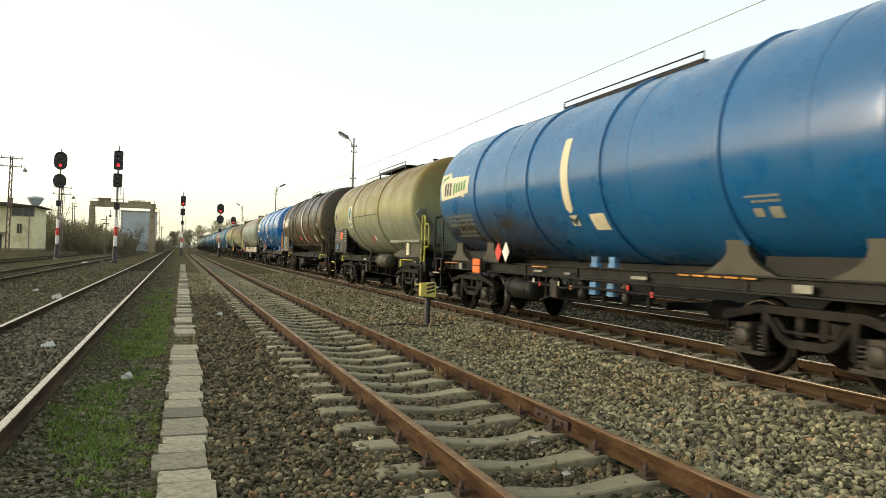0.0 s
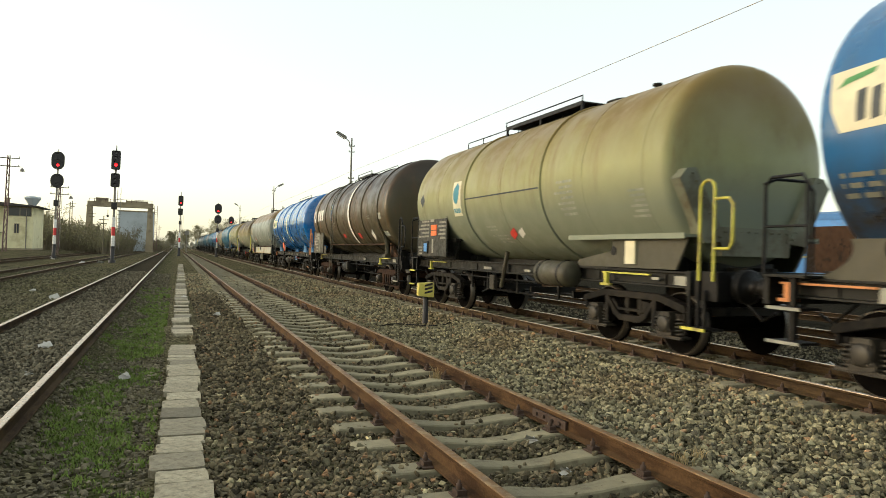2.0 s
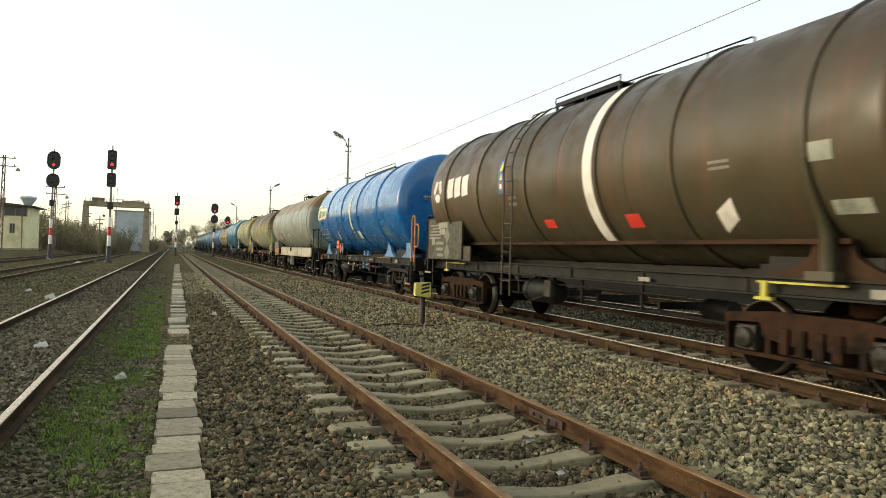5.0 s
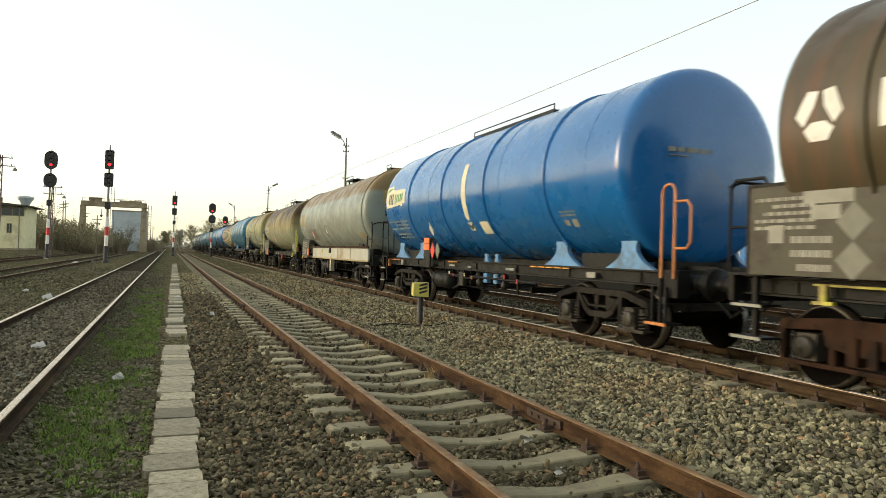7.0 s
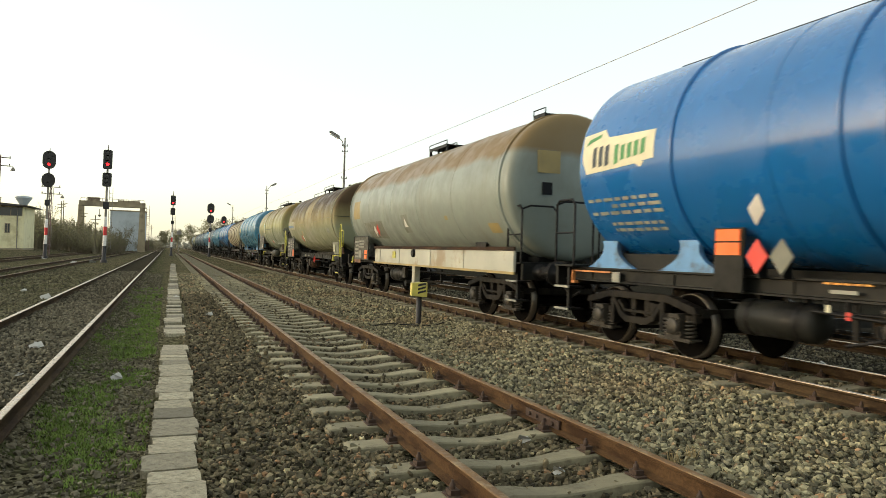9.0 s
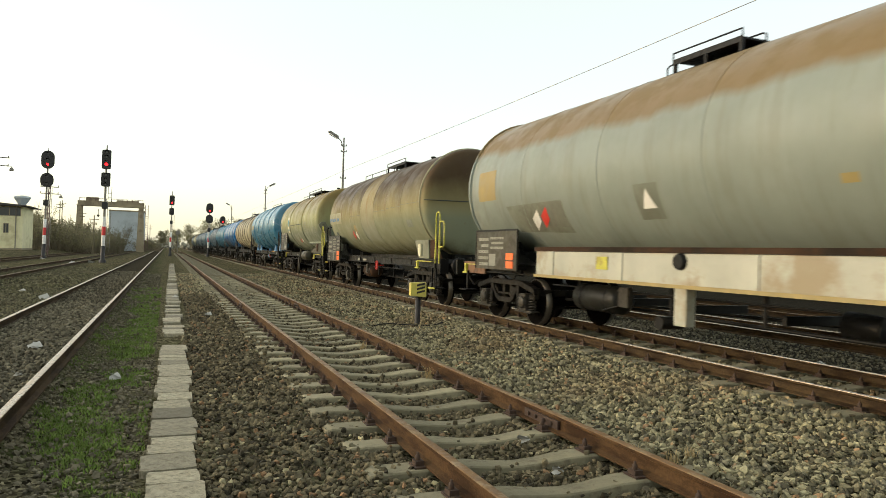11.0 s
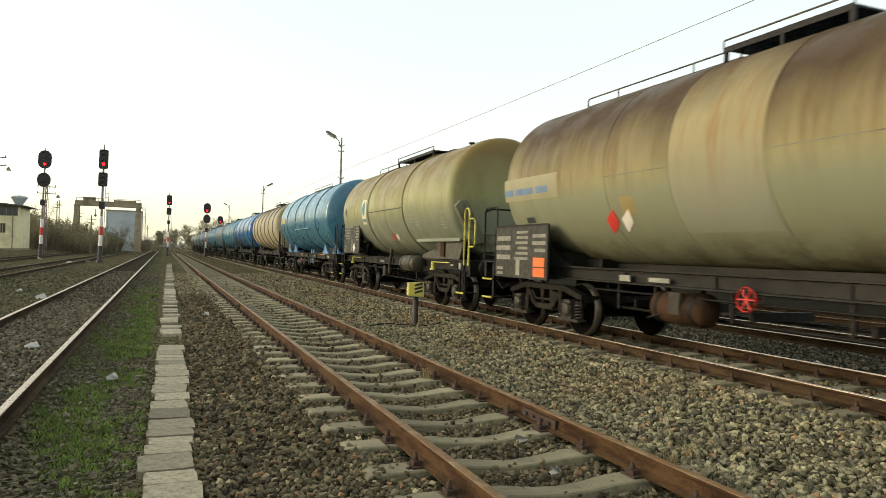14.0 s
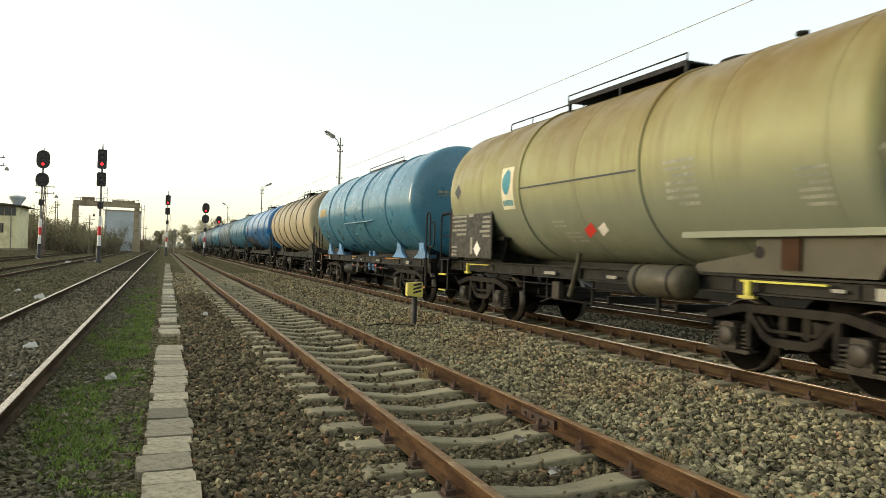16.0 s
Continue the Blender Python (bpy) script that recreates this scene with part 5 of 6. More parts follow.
M_CONCRETE = plain("weathered_concrete", (0.29, 0.235, 0.15), 0.85, 0, 1.0, (0.19, 0.15, 0.10), 0.2)
M_PALEWALL = plain("pale_blue_grey_wall", (0.42, 0.46, 0.48), 0.8, 0, 0.6, (0.34, 0.37, 0.38), 0.12)
M_COACH = plain("coach_blue", (0.05, 0.20, 0.46), 0.45, 0, 2, (0.06, 0.16, 0.33), 0.15)
M_COACHTRIM = plain("coach_yellow", (0.62, 0.56, 0.22), 0.5)
M_COACHROOF = plain("coach_roof", (0.05, 0.15, 0.32), 0.6)
# twig, leaf and wood colours paled to carry the distance haze
M_TWIG = plain("bare_twigs", (0.165, 0.14, 0.09), 0.95, 0, 2)
_k = Mat("spring_leaves", (0.19, 0.185, 0.09), 0.8, 0, 0.2)
_k.mix(_k.island(), (0.22, 0.19, 0.11)).tint(_k.per_object(), 0.6, 1.3)
M_LEAF = _k.done()
M_FARWOOD = plain("far_wood", (0.20, 0.19, 0.145), 0.95, 0, 0.3, (0.15, 0.14, 0.11), 0.3)


def pill(w, z0, z1, oval):
    """Outline of a signal head, rounded or chamfered at its ends."""
    r = w / 2 if oval else w * 0.2
    pts = []
    for cx, cz, a in ((w / 2 - r, z1 - r, 0), (-w / 2 + r, z1 - r, 90), (-w / 2 + r, z0 + r, 180), (w / 2 - r, z0 + r, 270)):
        for k in range(5):
            t = radians(a + 22.5 * k)
            pts.append((cx + r * math.cos(t), cz + r * math.sin(t)))
    return pts


def signal(x, y, top, heads, box_z, label, lean_deg=0.6, lower=1.45):
    """A colour-light signal: banded post, ladder, two black heads, one red light burning."""
    s = thing("railway_signal", label, "railway signal", pose(x, y, ground_z(x, y) - 0.02, 0, lean_deg, 0), group="railway signals")
    part("post_base", Geo().lathe([(0, 0.28), (0.25, 0.28), (0.26, 0.17), (lower, 0.17)], 16, "z"), M_SIGNALBLACK, s)
    z, k = lower, 0
    for h, m in ((0.9, M_SIGWHITE), (0.75, M_SIGRED), (0.85, M_SIGWHITE)):
        part("band", Geo().lathe([(z, 0.15), (z + h, 0.15)], 16, "z"), m, s)
        z += h
    part("post", Geo().lathe([(z, 0.10), (top - 0.6, 0.075), (top, 0.035)], 12, "z"), M_POST, s)
    g = Geo()
    for dx in (0.22, 0.48):
        g.tube([(dx, 0.1, 1.2), (dx, 0.1, heads[1][0])], 0.02, 5)
    for i in range(int((heads[1][0] - 1.3) / 0.35)):
        g.tube([(0.22, 0.1, 1.4 + 0.35 * i), (0.48, 0.1, 1.4 + 0.35 * i)], 0.014, 4)
    part("ladder", g, M_POST, s)
    part("relay_box", Geo().box(-0.22, 0.22, -0.2, 0.12, box_z - 0.3, box_z + 0.3), M_SIGNALBLACK, s, bevel=0.03)
    for i, (z0, z1, w, oval, lamps) in enumerate(heads):
        h = part("signal_head", Geo().prism(pill(w, z0, z1, oval), "y", -0.16, -0.12).prism(pill(w * 0.55, z0 + 0.1, z1 - 0.1, False), "y", -0.12, 0.12), M_SIGNALBLACK, s)
        for j in range(lamps):
            zc = z0 + (z1 - z0) * (j + 0.5) / lamps
            red = i == 0 and j == 0
            if red:
                zc = z0 + (z1 - z0) * 0.25
            part("lens", Geo().lathe([(-0.175, 0.13 if red else 0.1), (-0.158, 0.13 if red else 0.1)], 14, "y", (0, 0, zc)), M_REDLAMP if red else M_LENS, h, "red light burning" if red else "")
            part("visor", Geo().lathe([(-0.42, 0.15), (-0.16, 0.15)], 12, "y", (0, 0, zc), a0=radians(20), a1=radians(160)), M_SIGNALBLACK, h)


signal(-11.5, 80, 11.1, ((9.0, 10.85, 1.2, True, 3), (7.15, 8.6, 1.2, True, 2)), 5.6, "tall railway signal with oval black heads showing red", 1.0)
signal(-5.05, 66, 10.1, ((8.0, 9.65, 0.72, False, 4), (6.5, 7.7, 0.72, False, 3)), 4.9, "tall railway signal with narrow black heads showing red")
signal(0.55, 125, 10.8, ((8.45, 10.1, 0.8, False, 4), (6.85, 8.0, 0.75, False, 3)), 5.6, "distant railway signal with narrow heads showing red")
signal(6.2, 118, 8.7, ((6.95, 8.6, 1.1, True, 3), (5.35, 6.75, 1.1, True, 2)), 4.3, "railway signal with oval heads beside the train")
signal(10.5, 150, 8.1, ((6.5, 8.1, 1.05, True, 3), (4.7, 6.2, 1.05, True, 2)), 4.0, "far railway signal behind the train showing red")


def marker_sign():
    """The small yellow box sign with three black bars, on a dark stump."""
    s = thing("marker_sign", "small yellow box sign with slanted black bars", "marker sign", pose(5.53, 15.46, ground_z(5.53, 15.46), 0, 0, -8))
    part("post", Geo().lathe([(-0.05, 0.07), (0.62, 0.065), (0.63, 0.05)], 14, "z"), M_SIGNALBLACK, s)
    b = part("sign_box", Geo().prism([(-0.20, 0.66), (0.17, 0.63), (0.17, 0.98), (-0.20, 0.96)], "y", -0.13, 0.13), M_SIGN, s, bevel=0.012)
    for i in range(3):
        z = 0.71 + 0.085 * i
        part("bar", Geo().prism([(-0.06, z), (0.13, z + 0.05), (0.13, z + 0.095), (-0.06, z + 0.045)], "y", -0.137, -0.128), M_SIGNALBLACK, b)


marker_sign()


def lamp_post(x, y, top, side):
    p = thing("street_lamp", "slim yard lamp on a tall lattice-braced pole", "street lamp", pose(x, y, 0), group="yard lamps")
    part("pole", Geo().lathe([(-0.1, 0.14), (6, 0.11), (top, 0.06)], 12, "z"), M_POST, p)
    for z in (top - 0.7, top - 1.2, top - 3.5):
        g = Geo().box(-0.25, 0.25, -0.03, 0.03, z - 0.03, z + 0.03)
        g.lathe([(z, 0.05), (z + 0.14, 0.03)], 8, "z", (0.22, 0, 0))
        g.lathe([(z, 0.05), (z + 0.14, 0.03)], 8, "z", (-0.22, 0, 0))
        part("crossbar", g, M_POST, p)
    part("arm", Geo().tube([(0, 0, top - 1.0), (side * 0.25, 0, top - 0.3), (side * 0.7, 0, top + 0.1)], 0.04, 7), M_POST, p)
    m = Matrix.Translation((side * 0.95, 0, top + 0.22)) @ Matrix.Rotation(radians(-side * 28), 4, "Y")
    part("lamp_head", Geo().prism([(-0.5, -0.06), (0.5, -0.12), (0.55, 0.02), (0.4, 0.12), (-0.4, 0.10)], "y", -0.16, 0.16), M_POST, p, bevel=0.02, at=m)
    part("diffuser", Geo().box(-0.32, 0.45, -0.12, 0.12, -0.17, -0.09), M_SIGWHITE, p, at=m)


lamp_post(14.0, 59.3, 11.4, -1)
lamp_post(14.0, 110.5, 11.3, 1)
lamp_post(14.0, 171.0, 11.6, -1)
tagged(part("overhead_wire", Geo().tube([(14, -30 + 6 * i, 8.52 - 0.12 * math.sin(math.pi * ((30 + 6 * i) % 60) / 60)) for i in range(50)], 0.010, 5), M_CONCRETE), "thin dark wire strung along the tracks", "wire")


def lattice_mast(x, y, top, w, label):
    z0 = ground_z(x, y)
    m = thing("lattice_mast", label, "mast", pose(x, y, z0, 0, 1.0, 0), group="lattice masts")
    top -= z0
    g = Geo()
    for sx in (-1, 1):
        for sy in (-1, 1):
            g.tube([(sx * w / 2, sy * w / 2, 0), (sx * w * 0.3, sy * w * 0.3, top)], 0.04, 5)
    n = int(top / 0.8)
    for i in range(n):
        a, b = i / n, (i + 1) / n
        wa, wb = w / 2 * (1 - 0.4 * a), w / 2 * (1 - 0.4 * b)
        s = 1 if i % 2 else -1
        for sy in (-1, 1):
            g.tube([(-s * wa, sy * wa, a * top), (s * wb, sy * wb, b * top)], 0.02, 4)
    part("mast_frame", g, M_POSTRUST, m)
    for z in (top - 0.3, top - 1.2):
        part("crossarm", Geo().box(-1.1, 1.1, -0.05, 0.05, z - 0.05, z + 0.05).lathe([(z, 0.06), (z + 0.25, 0.04)], 8, "z", (-1.0, 0, 0)).lathe([(z, 0.06), (z + 0.25, 0.04)], 8, "z", (1.0, 0, 0)), M_POST, m)
    part("hanging_lamp", Geo().lathe([(top - 1.7, 0.25), (top - 1.5, 0.2), (top - 1.3, 0.05)], 10, "z", (1.35, 0, 0)).tube([(1.0, 0, top - 1.2), (1.35, 0, top - 1.2)], 0.03, 4), M_POST, m)


lattice_mast(-17.8, 90, 11.2, 0.36, "rusty lattice mast with lamp crossarms")
lattice_mast(-14.6, 104, 9.2, 0.32, "rusty lattice mast behind a signal")


def signal_cabin():
    """The cream two-storey cabin with a flat overhanging roof."""
    z0 = 0.4
    h = thing("signal_cabin", "cream rendered two-storey cabin with a dark flat roof", "building", pose(-22.1, 110, z0))
    top = 6.0
    t = 0.25
    wall = part("wall", Geo().box(-3.9, 3.7, 0, t, 0, top).box(-3.9, 3.7, 8 - t, 8, 0, top).box(-3.9, -3.9 + t, t, 8 - t, 0, top).box(3.7 - t, 3.7, t, 8 - t, 0, top), M_WALL, h)
    part("plinth", Geo().box(-3.95, 3.75, -0.05, 8.05, -1.5, 0.3), M_CONCRETE, h)
    part("roof", Geo().prism([(-4.8, top + 0.02), (4.6, top + 0.02), (4.6, top + 0.12), (0, top + 0.5), (-4.8, top + 0.3)], "y", -0.9, 8.9), M_ROOF, h)
    for x0, x1, za, zb in ((0.8, 3.4, 4.75, 5.85), (1.5, 2.0, 2.4, 3.6), (-3.2, -1.6, 4.75, 5.85)):
        f = part("window", Geo().box(x0 - 0.08, x1 + 0.08, -0.03, 0.05, za - 0.08, zb + 0.08), M_CONCRETE, h)
        part("pane", Geo().box(x0, x1, -0.045, -0.031, za, zb), M_GLASS, f)
        part("mullion", Geo().box((x0 + x1) / 2 - 0.04, (x0 + x1) / 2 + 0.04, -0.06, -0.046, za, zb), M_CONCRETE, f)
    part("door", Geo().box(-1.2, -0.3, -0.04, 0.02, 0.3, 2.1), M_ROOF, h)
    part("canopy", Geo().box(-1.7, 0.3, -1.0, 0.0, 2.3, 2.45), M_CONCRETE, h)
    part("downpipe", Geo().tube([(2.9, -0.08, 0.2), (2.9, -0.08, 5.9)], 0.06, 8), M_POST, h)
    part("chimney", Geo().box(-0.3, 0.2, 3, 3.5, 6.1, 7.2).box(-0.38, 0.28, 2.92, 3.58, 7.2, 7.3), M_CONCRETE, h)
    part("roof_funnel", Geo().lathe([(6.2, 0.35), (7.4, 1.1), (7.6, 1.05), (7.75, 0.2)], 8, "z", (2.9, 4, 0), smooth=False), M_PALEWALL, h, "pale metal funnel on the roof")


signal_cabin()


def gantry():
    g = thing("gantry_crane", "weathered concrete portal crane over a loading bay", "gantry crane", pose(-11.5, 170, 0))
    part("beam", Geo().box(-6.6, 6.6, -1.0, 1.0, 9.95, 10.9).box(-6.8, 6.8, -1.1, 1.1, 9.8, 9.95), M_CONCRETE, g)
    for x in (-6.2, 6.0):
        part("leg", Geo().prism([(x - 0.8, 0), (x + 0.8, 0), (x + 0.5, 9.8), (x - 0.5, 9.8)], "y", -0.9, 0.9), M_CONCRETE, g)
    r = Geo()
    for i in range(13):
        r.box(-6.3 + i * 1.05, -6.22 + i * 1.05, -1.05, -0.97, 10.9, 11.5)
    r.box(-6.3, 6.4, -1.05, -0.99, 11.42, 11.5)
    part("railing", r, M_POSTRUST, g)
    part("hoist", Geo().box(-5.0, -2.6, -0.9, 0.9, 10.9, 11.7), M_CONCRETE, g)
    part("cable_tray", Geo().box(1.0, 5.5, -0.8, 0.8, 10.9, 11.3), M_CONCRETE, g)
    part("hook", Geo().tube([(-2.6, 0, 9.2), (-2.6, 0, 8.0)], 0.06, 6).lathe([(7.5, 0.1), (7.8, 0.3), (8.0, 0.2)], 10, "z", (-2.6, 0, 0)), M_ROOF, g)
    l = Geo()
    for dx in (6.9, 7.5):
        l.tube([(dx, -0.5, 0.5), (dx, -0.5, 10.5)], 0.05, 5)
    for i in range(18):
        l.tube([(6.9, -0.5, 1 + 0.5 * i), (7.5, -0.5, 1 + 0.5 * i)], 0.035, 4)
    part("ladder", l, M_POSTRUST, g)


gantry()
b = thing("silo_building", "pale blue-grey storage building with a brown shed at its foot", "building", pose(-9.2, 186, 0))
part("wall", Geo().box(-3.9, 3.9, 0, 10, 0, 9.6), M_PALEWALL, b)
part("parapet", Geo().box(-4.0, 4.0, -0.1, 10.1, 9.6, 9.9), M_CONCRETE, b)
part("window", Geo().box(3.0, 3.6, -0.06, 0.02, 6.2, 8.6), M_GLASS, b)
part("shed", Geo().box(-3.2, -0.4, -3.5, 0, 0, 2.6).box(-3.4, -0.2, -3.7, 0, 2.6, 2.8), M_POSTRUST, b)


def utility_pole(x, y, top):
    p = thing("utility_pole", "distant wooden utility pole with crossarms", "utility pole", pose(x, y, 0), group="utility poles")
    part("pole", Geo().lathe([(-0.1, 0.12), (top, 0.07)], 8, "z"), M_TWIG, p)
    part("crossarm", Geo().box(-0.7, 0.7, -0.05, 0.05, top - 0.68, top - 0.58).box(-0.45, 0.45, -0.05, 0.05, top - 1.3, top - 1.15), M_TWIG, p)


for x, y, top in ((-7.4, 215, 10.5), (-6.2, 225, 9.0), (-5.0, 240, 8.0), (-10.5, 120, 6.0), (-19.0, 150, 9.5), (-20.5, 165, 10.5), (-22, 155, 8.5), (-15.2, 150, 8.0)):
    utility_pole(x, y, top)
s = thing("disc_sign", "small round disc sign on a post", "sign", pose(2.6, 190, 0))
part("post", Geo().lathe([(0, 0.08), (4.6, 0.08)], 8, "z"), M_POST, s)
part("disc", Geo().lathe([(-0.1, 0.55), (-0.04, 0.6), (0.0, 0.55)], 20, "y", (0, 0, 5.0)), M_POST, s)


# -- shrubs and trees: stems that fork into twigs, sprinkled with small leaves --
def shrub_mesh(seed, height, spread, stems, leaves, leaf):
    r = random.Random(seed)
    g, lv = Geo(), Geo()
    for _ in range(stems):
        a, k = r.uniform(0, 6.28), r.random() ** 0.6
        p = Vector((math.cos(a) * spread * 0.35 * k, math.sin(a) * spread * 0.35 * k, 0))
        d = Vector((math.cos(a) * spread * 0.6 * k, math.sin(a) * spread * 0.6 * k, height * r.uniform(0.65, 1.05)))
        mid = p + d * 0.5 + Vector((r.uniform(-0.2, 0.2), r.uniform(-0.2, 0.2), 0))
        g.tube([p, mid, p + d], [0.045, 0.025, 0.008], 3, False)
        for _ in range(7):
            t = r.uniform(0.3, 0.95)
            q = p + d * t
            e = q + Vector((r.uniform(-0.6, 0.6), r.uniform(-0.6, 0.6), r.uniform(0.3, 1.0))) * height * 0.16
            g.tube([q, e], [0.014, 0.005], 3, False)
            for _ in range(leaves):
                c = q.lerp(e, r.random()) + Vector((r.gauss(0, 0.12), r.gauss(0, 0.12), r.gauss(0, 0.12)))
                u = Vector((r.uniform(-1, 1), r.uniform(-1, 1), r.uniform(-1, 1))).normalized() * leaf * r.uniform(0.6, 1.3)
                v = u.orthogonal().normalized() * leaf * 0.5
                lv.add([c - u, c + v, c + u, c - v], [(0, 1, 2, 3)])
    return g.mesh("framework", M_TWIG), lv.mesh("foliage", M_LEAF)


SHRUBS = [shrub_mesh(11 + i, 3.6 + 0.7 * i, 3.0, 22, 4, 0.11) for i in range(3)]
rs = random.Random(5)


def shrub(x, y, k, sz):
    s = thing("shrub", "bare spring shrub with sparse small leaves", "shrub", pose(x, y, ground_z(x, y) - 0.05, 0, 0, rs.uniform(0, 360)), group="shrubs by the yard")
    s.scale = (sz * 1.2, sz * 1.2, sz)
    part("framework", SHRUBS[k][0], None, s)
    part("foliage", SHRUBS[k][1], None, s)


for i in range(64):
    y, k = rs.uniform(122, 165), rs.random()
    shrub((-25 + 17 * k) * (y / 140), y, rs.randrange(3), rs.uniform(0.75, 1.25) * (1.25 - 0.5 * k))
for i in range(26):
    y = rs.uniform(172, 230)
    shrub(rs.uniform(-14, -1.5) if i % 2 else rs.uniform(-9, -4), y, rs.randrange(3), rs.uniform(0.4, 0.8))
for i in range(14):
    shrub(rs.uniform(10, 40), rs.uniform(230, 290), rs.randrange(3), rs.uniform(0.9, 1.5))


def far_tree(x, y, h):
    r = random.Random(int(x * 7 + y))
    t = thing("tree", "distant bare tree with a thin twiggy crown", "tree", pose(x, y, 0), group="trees at the far end")
    g, lv = Geo(), Geo()
    g.tube([(0, 0, -0.2), (0.1, 0, h * 0.3), (0, 0.1, h * 0.8)], [h * 0.03, h * 0.022, 0.03], 6)
    for _ in range(60):
        a, z = r.uniform(0, 6.28), r.uniform(0.25, 0.8) * h
        l = h * 0.36 * math.sin(math.pi * min(0.95, z / h)) * r.uniform(0.5, 1.1)
        e = Vector((math.cos(a) * l, math.sin(a) * l, z + h * r.uniform(0.1, 0.24)))
        g.tube([(0, 0, z), e * 0.5 + Vector((0, 0, z * 0.5)), e], [0.06, 0.04, 0.015], 3, False)
        for _ in range(22):
            c = Vector((0, 0, z)).lerp(e, r.uniform(0.4, 1.05)) + Vector([r.gauss(0, h * 0.04) for _ in range(3)])
            u = Vector([r.uniform(-1, 1) for _ in range(3)]).normalized() * 0.22
            v = u.orthogonal() * 0.6
            lv.add([c - u, c + v, c + u, c - v], [(0, 1, 2, 3)])
    part("trunk", g, M_TWIG, t)
    part("crown", lv, M_LEAF, t)


for x, y, h in ((14, 265, 11), (19, 275, 12), (9, 300, 10), (-1, 310, 8), (4, 330, 9), (26, 280, 13), (-30, 190, 9), (-38, 180, 10), (-46, 170, 11), (-24, 240, 8), (36, 290, 13)):
    far_tree(x, y, h)


def far_wood():
    """A belt of woodland in haze-pale colours, closing the view all round."""
    r = random.Random(3)
    g = Geo()
    for i in range(14000):
        a = r.uniform(0, 2 * math.pi)
        d = r.uniform(430, 620)
        x, y = d * math.sin(a), d * math.cos(a)
        h = r.uniform(1.5, 5) * (0.8 + 0.4 * noise.noise((x * 0.01, y * 0.01, 0)))
        w = r.uniform(0.6, 1.8)
        c = Vector((x, y, r.uniform(0.3, 6.5) * (0.7 + 0.5 * noise.noise((x * 0.012, y * 0.012, 4)))))
        u = Vector((math.cos(a), -math.sin(a), 0)) * w
        v = Vector((0, 0, h * 0.55))
        k = Vector((math.sin(a), math.cos(a), 0)) * w
        g.add([c - u, c - k - v * 0.2, c + u, c + k, c + v * r.uniform(0.6, 1.1), c - v * 1.4], [(0, 1, 4), (1, 2, 4), (2, 3, 4), (3, 0, 4), (1, 0, 5), (2, 1, 5), (3, 2, 5), (0, 3, 5)])
    tagged(part("far_woods", g, M_FARWOOD), "hazy far belt of bare woodland", "woods", kind="stuff")


far_wood()


def coach():
    """A blue passenger coach parked on a far track."""
    c = thing("parked_coach", "blue parked railway coach with pale yellow stripe", "railway coach", pose(29.4, 16, 0.2))
    part("body", Geo().prism([(-1.42, 1.0), (1.42, 1.0), (1.42, 3.1), (1.3, 3.5), (-1.3, 3.5), (-1.42, 3.1)], "y", -12, 12.5), M_COACH, c)
    part("roof", Geo().prism([(-1.32, 3.5), (1.32, 3.5), (1.1, 3.8), (0.5, 3.95), (-0.5, 3.95), (-1.1, 3.8)], "y", -12.05, 12.55), M_COACHROOF, c)
    part("stripe", Geo().box(-1.43, -1.422, -12, 12.5, 1.74, 1.8), M_COACHTRIM, c, "pale yellow stripe")
    # flat brown panel drawn for the dark inside of the open door
    part("doorway", Geo().box(-1.437, -1.40, 6.15, 8.7, 1.05, 3.2), M_FRAME_RUST, c, "sliding door opening with dark brown inside")
    for i in range(11):
        y = -10.1 + 1.95 * i
        if 5.6 < y < 9.3:
            continue
        f = part("window", Geo().box(-1.44, -1.40, y - 0.5, y + 0.5, 1.92, 2.78), M_COACHROOF, c)
        part("pane", Geo().box(-1.448, -1.441, y - 0.45, y + 0.45, 1.97, 2.73), M_GLASS, f)
    for y in (-11.6, 12.1):
        part("door", Geo().box(-1.436, -1.40, y - 0.35, y + 0.35, 1.05, 3.0), M_COACH, c)
        part("step", Geo().box(-1.6, -1.3, y - 0.35, y + 0.35, 0.55, 0.6), M_BLACK, c)
    part("underframe", Geo().box(-1.2, 1.2, -12, 12.5, 0.75, 1.0).box(-1.1, 1.1, -3, 3, 0.35, 0.75), M_BLACK, c)
    for y in (-8.5, 9.0):
        b = part("bogie", BOGIE, None, c, at=pose(0, y, 0))
        for a in (-0.9, 0.9):
            part("wheelset", WHEELSET, None, c, at=pose(0, y + a, 0.46))


coach()

# -- small things on the ground --
M_LITTER = plain("white_litter", (0.42, 0.41, 0.37), 0.7)
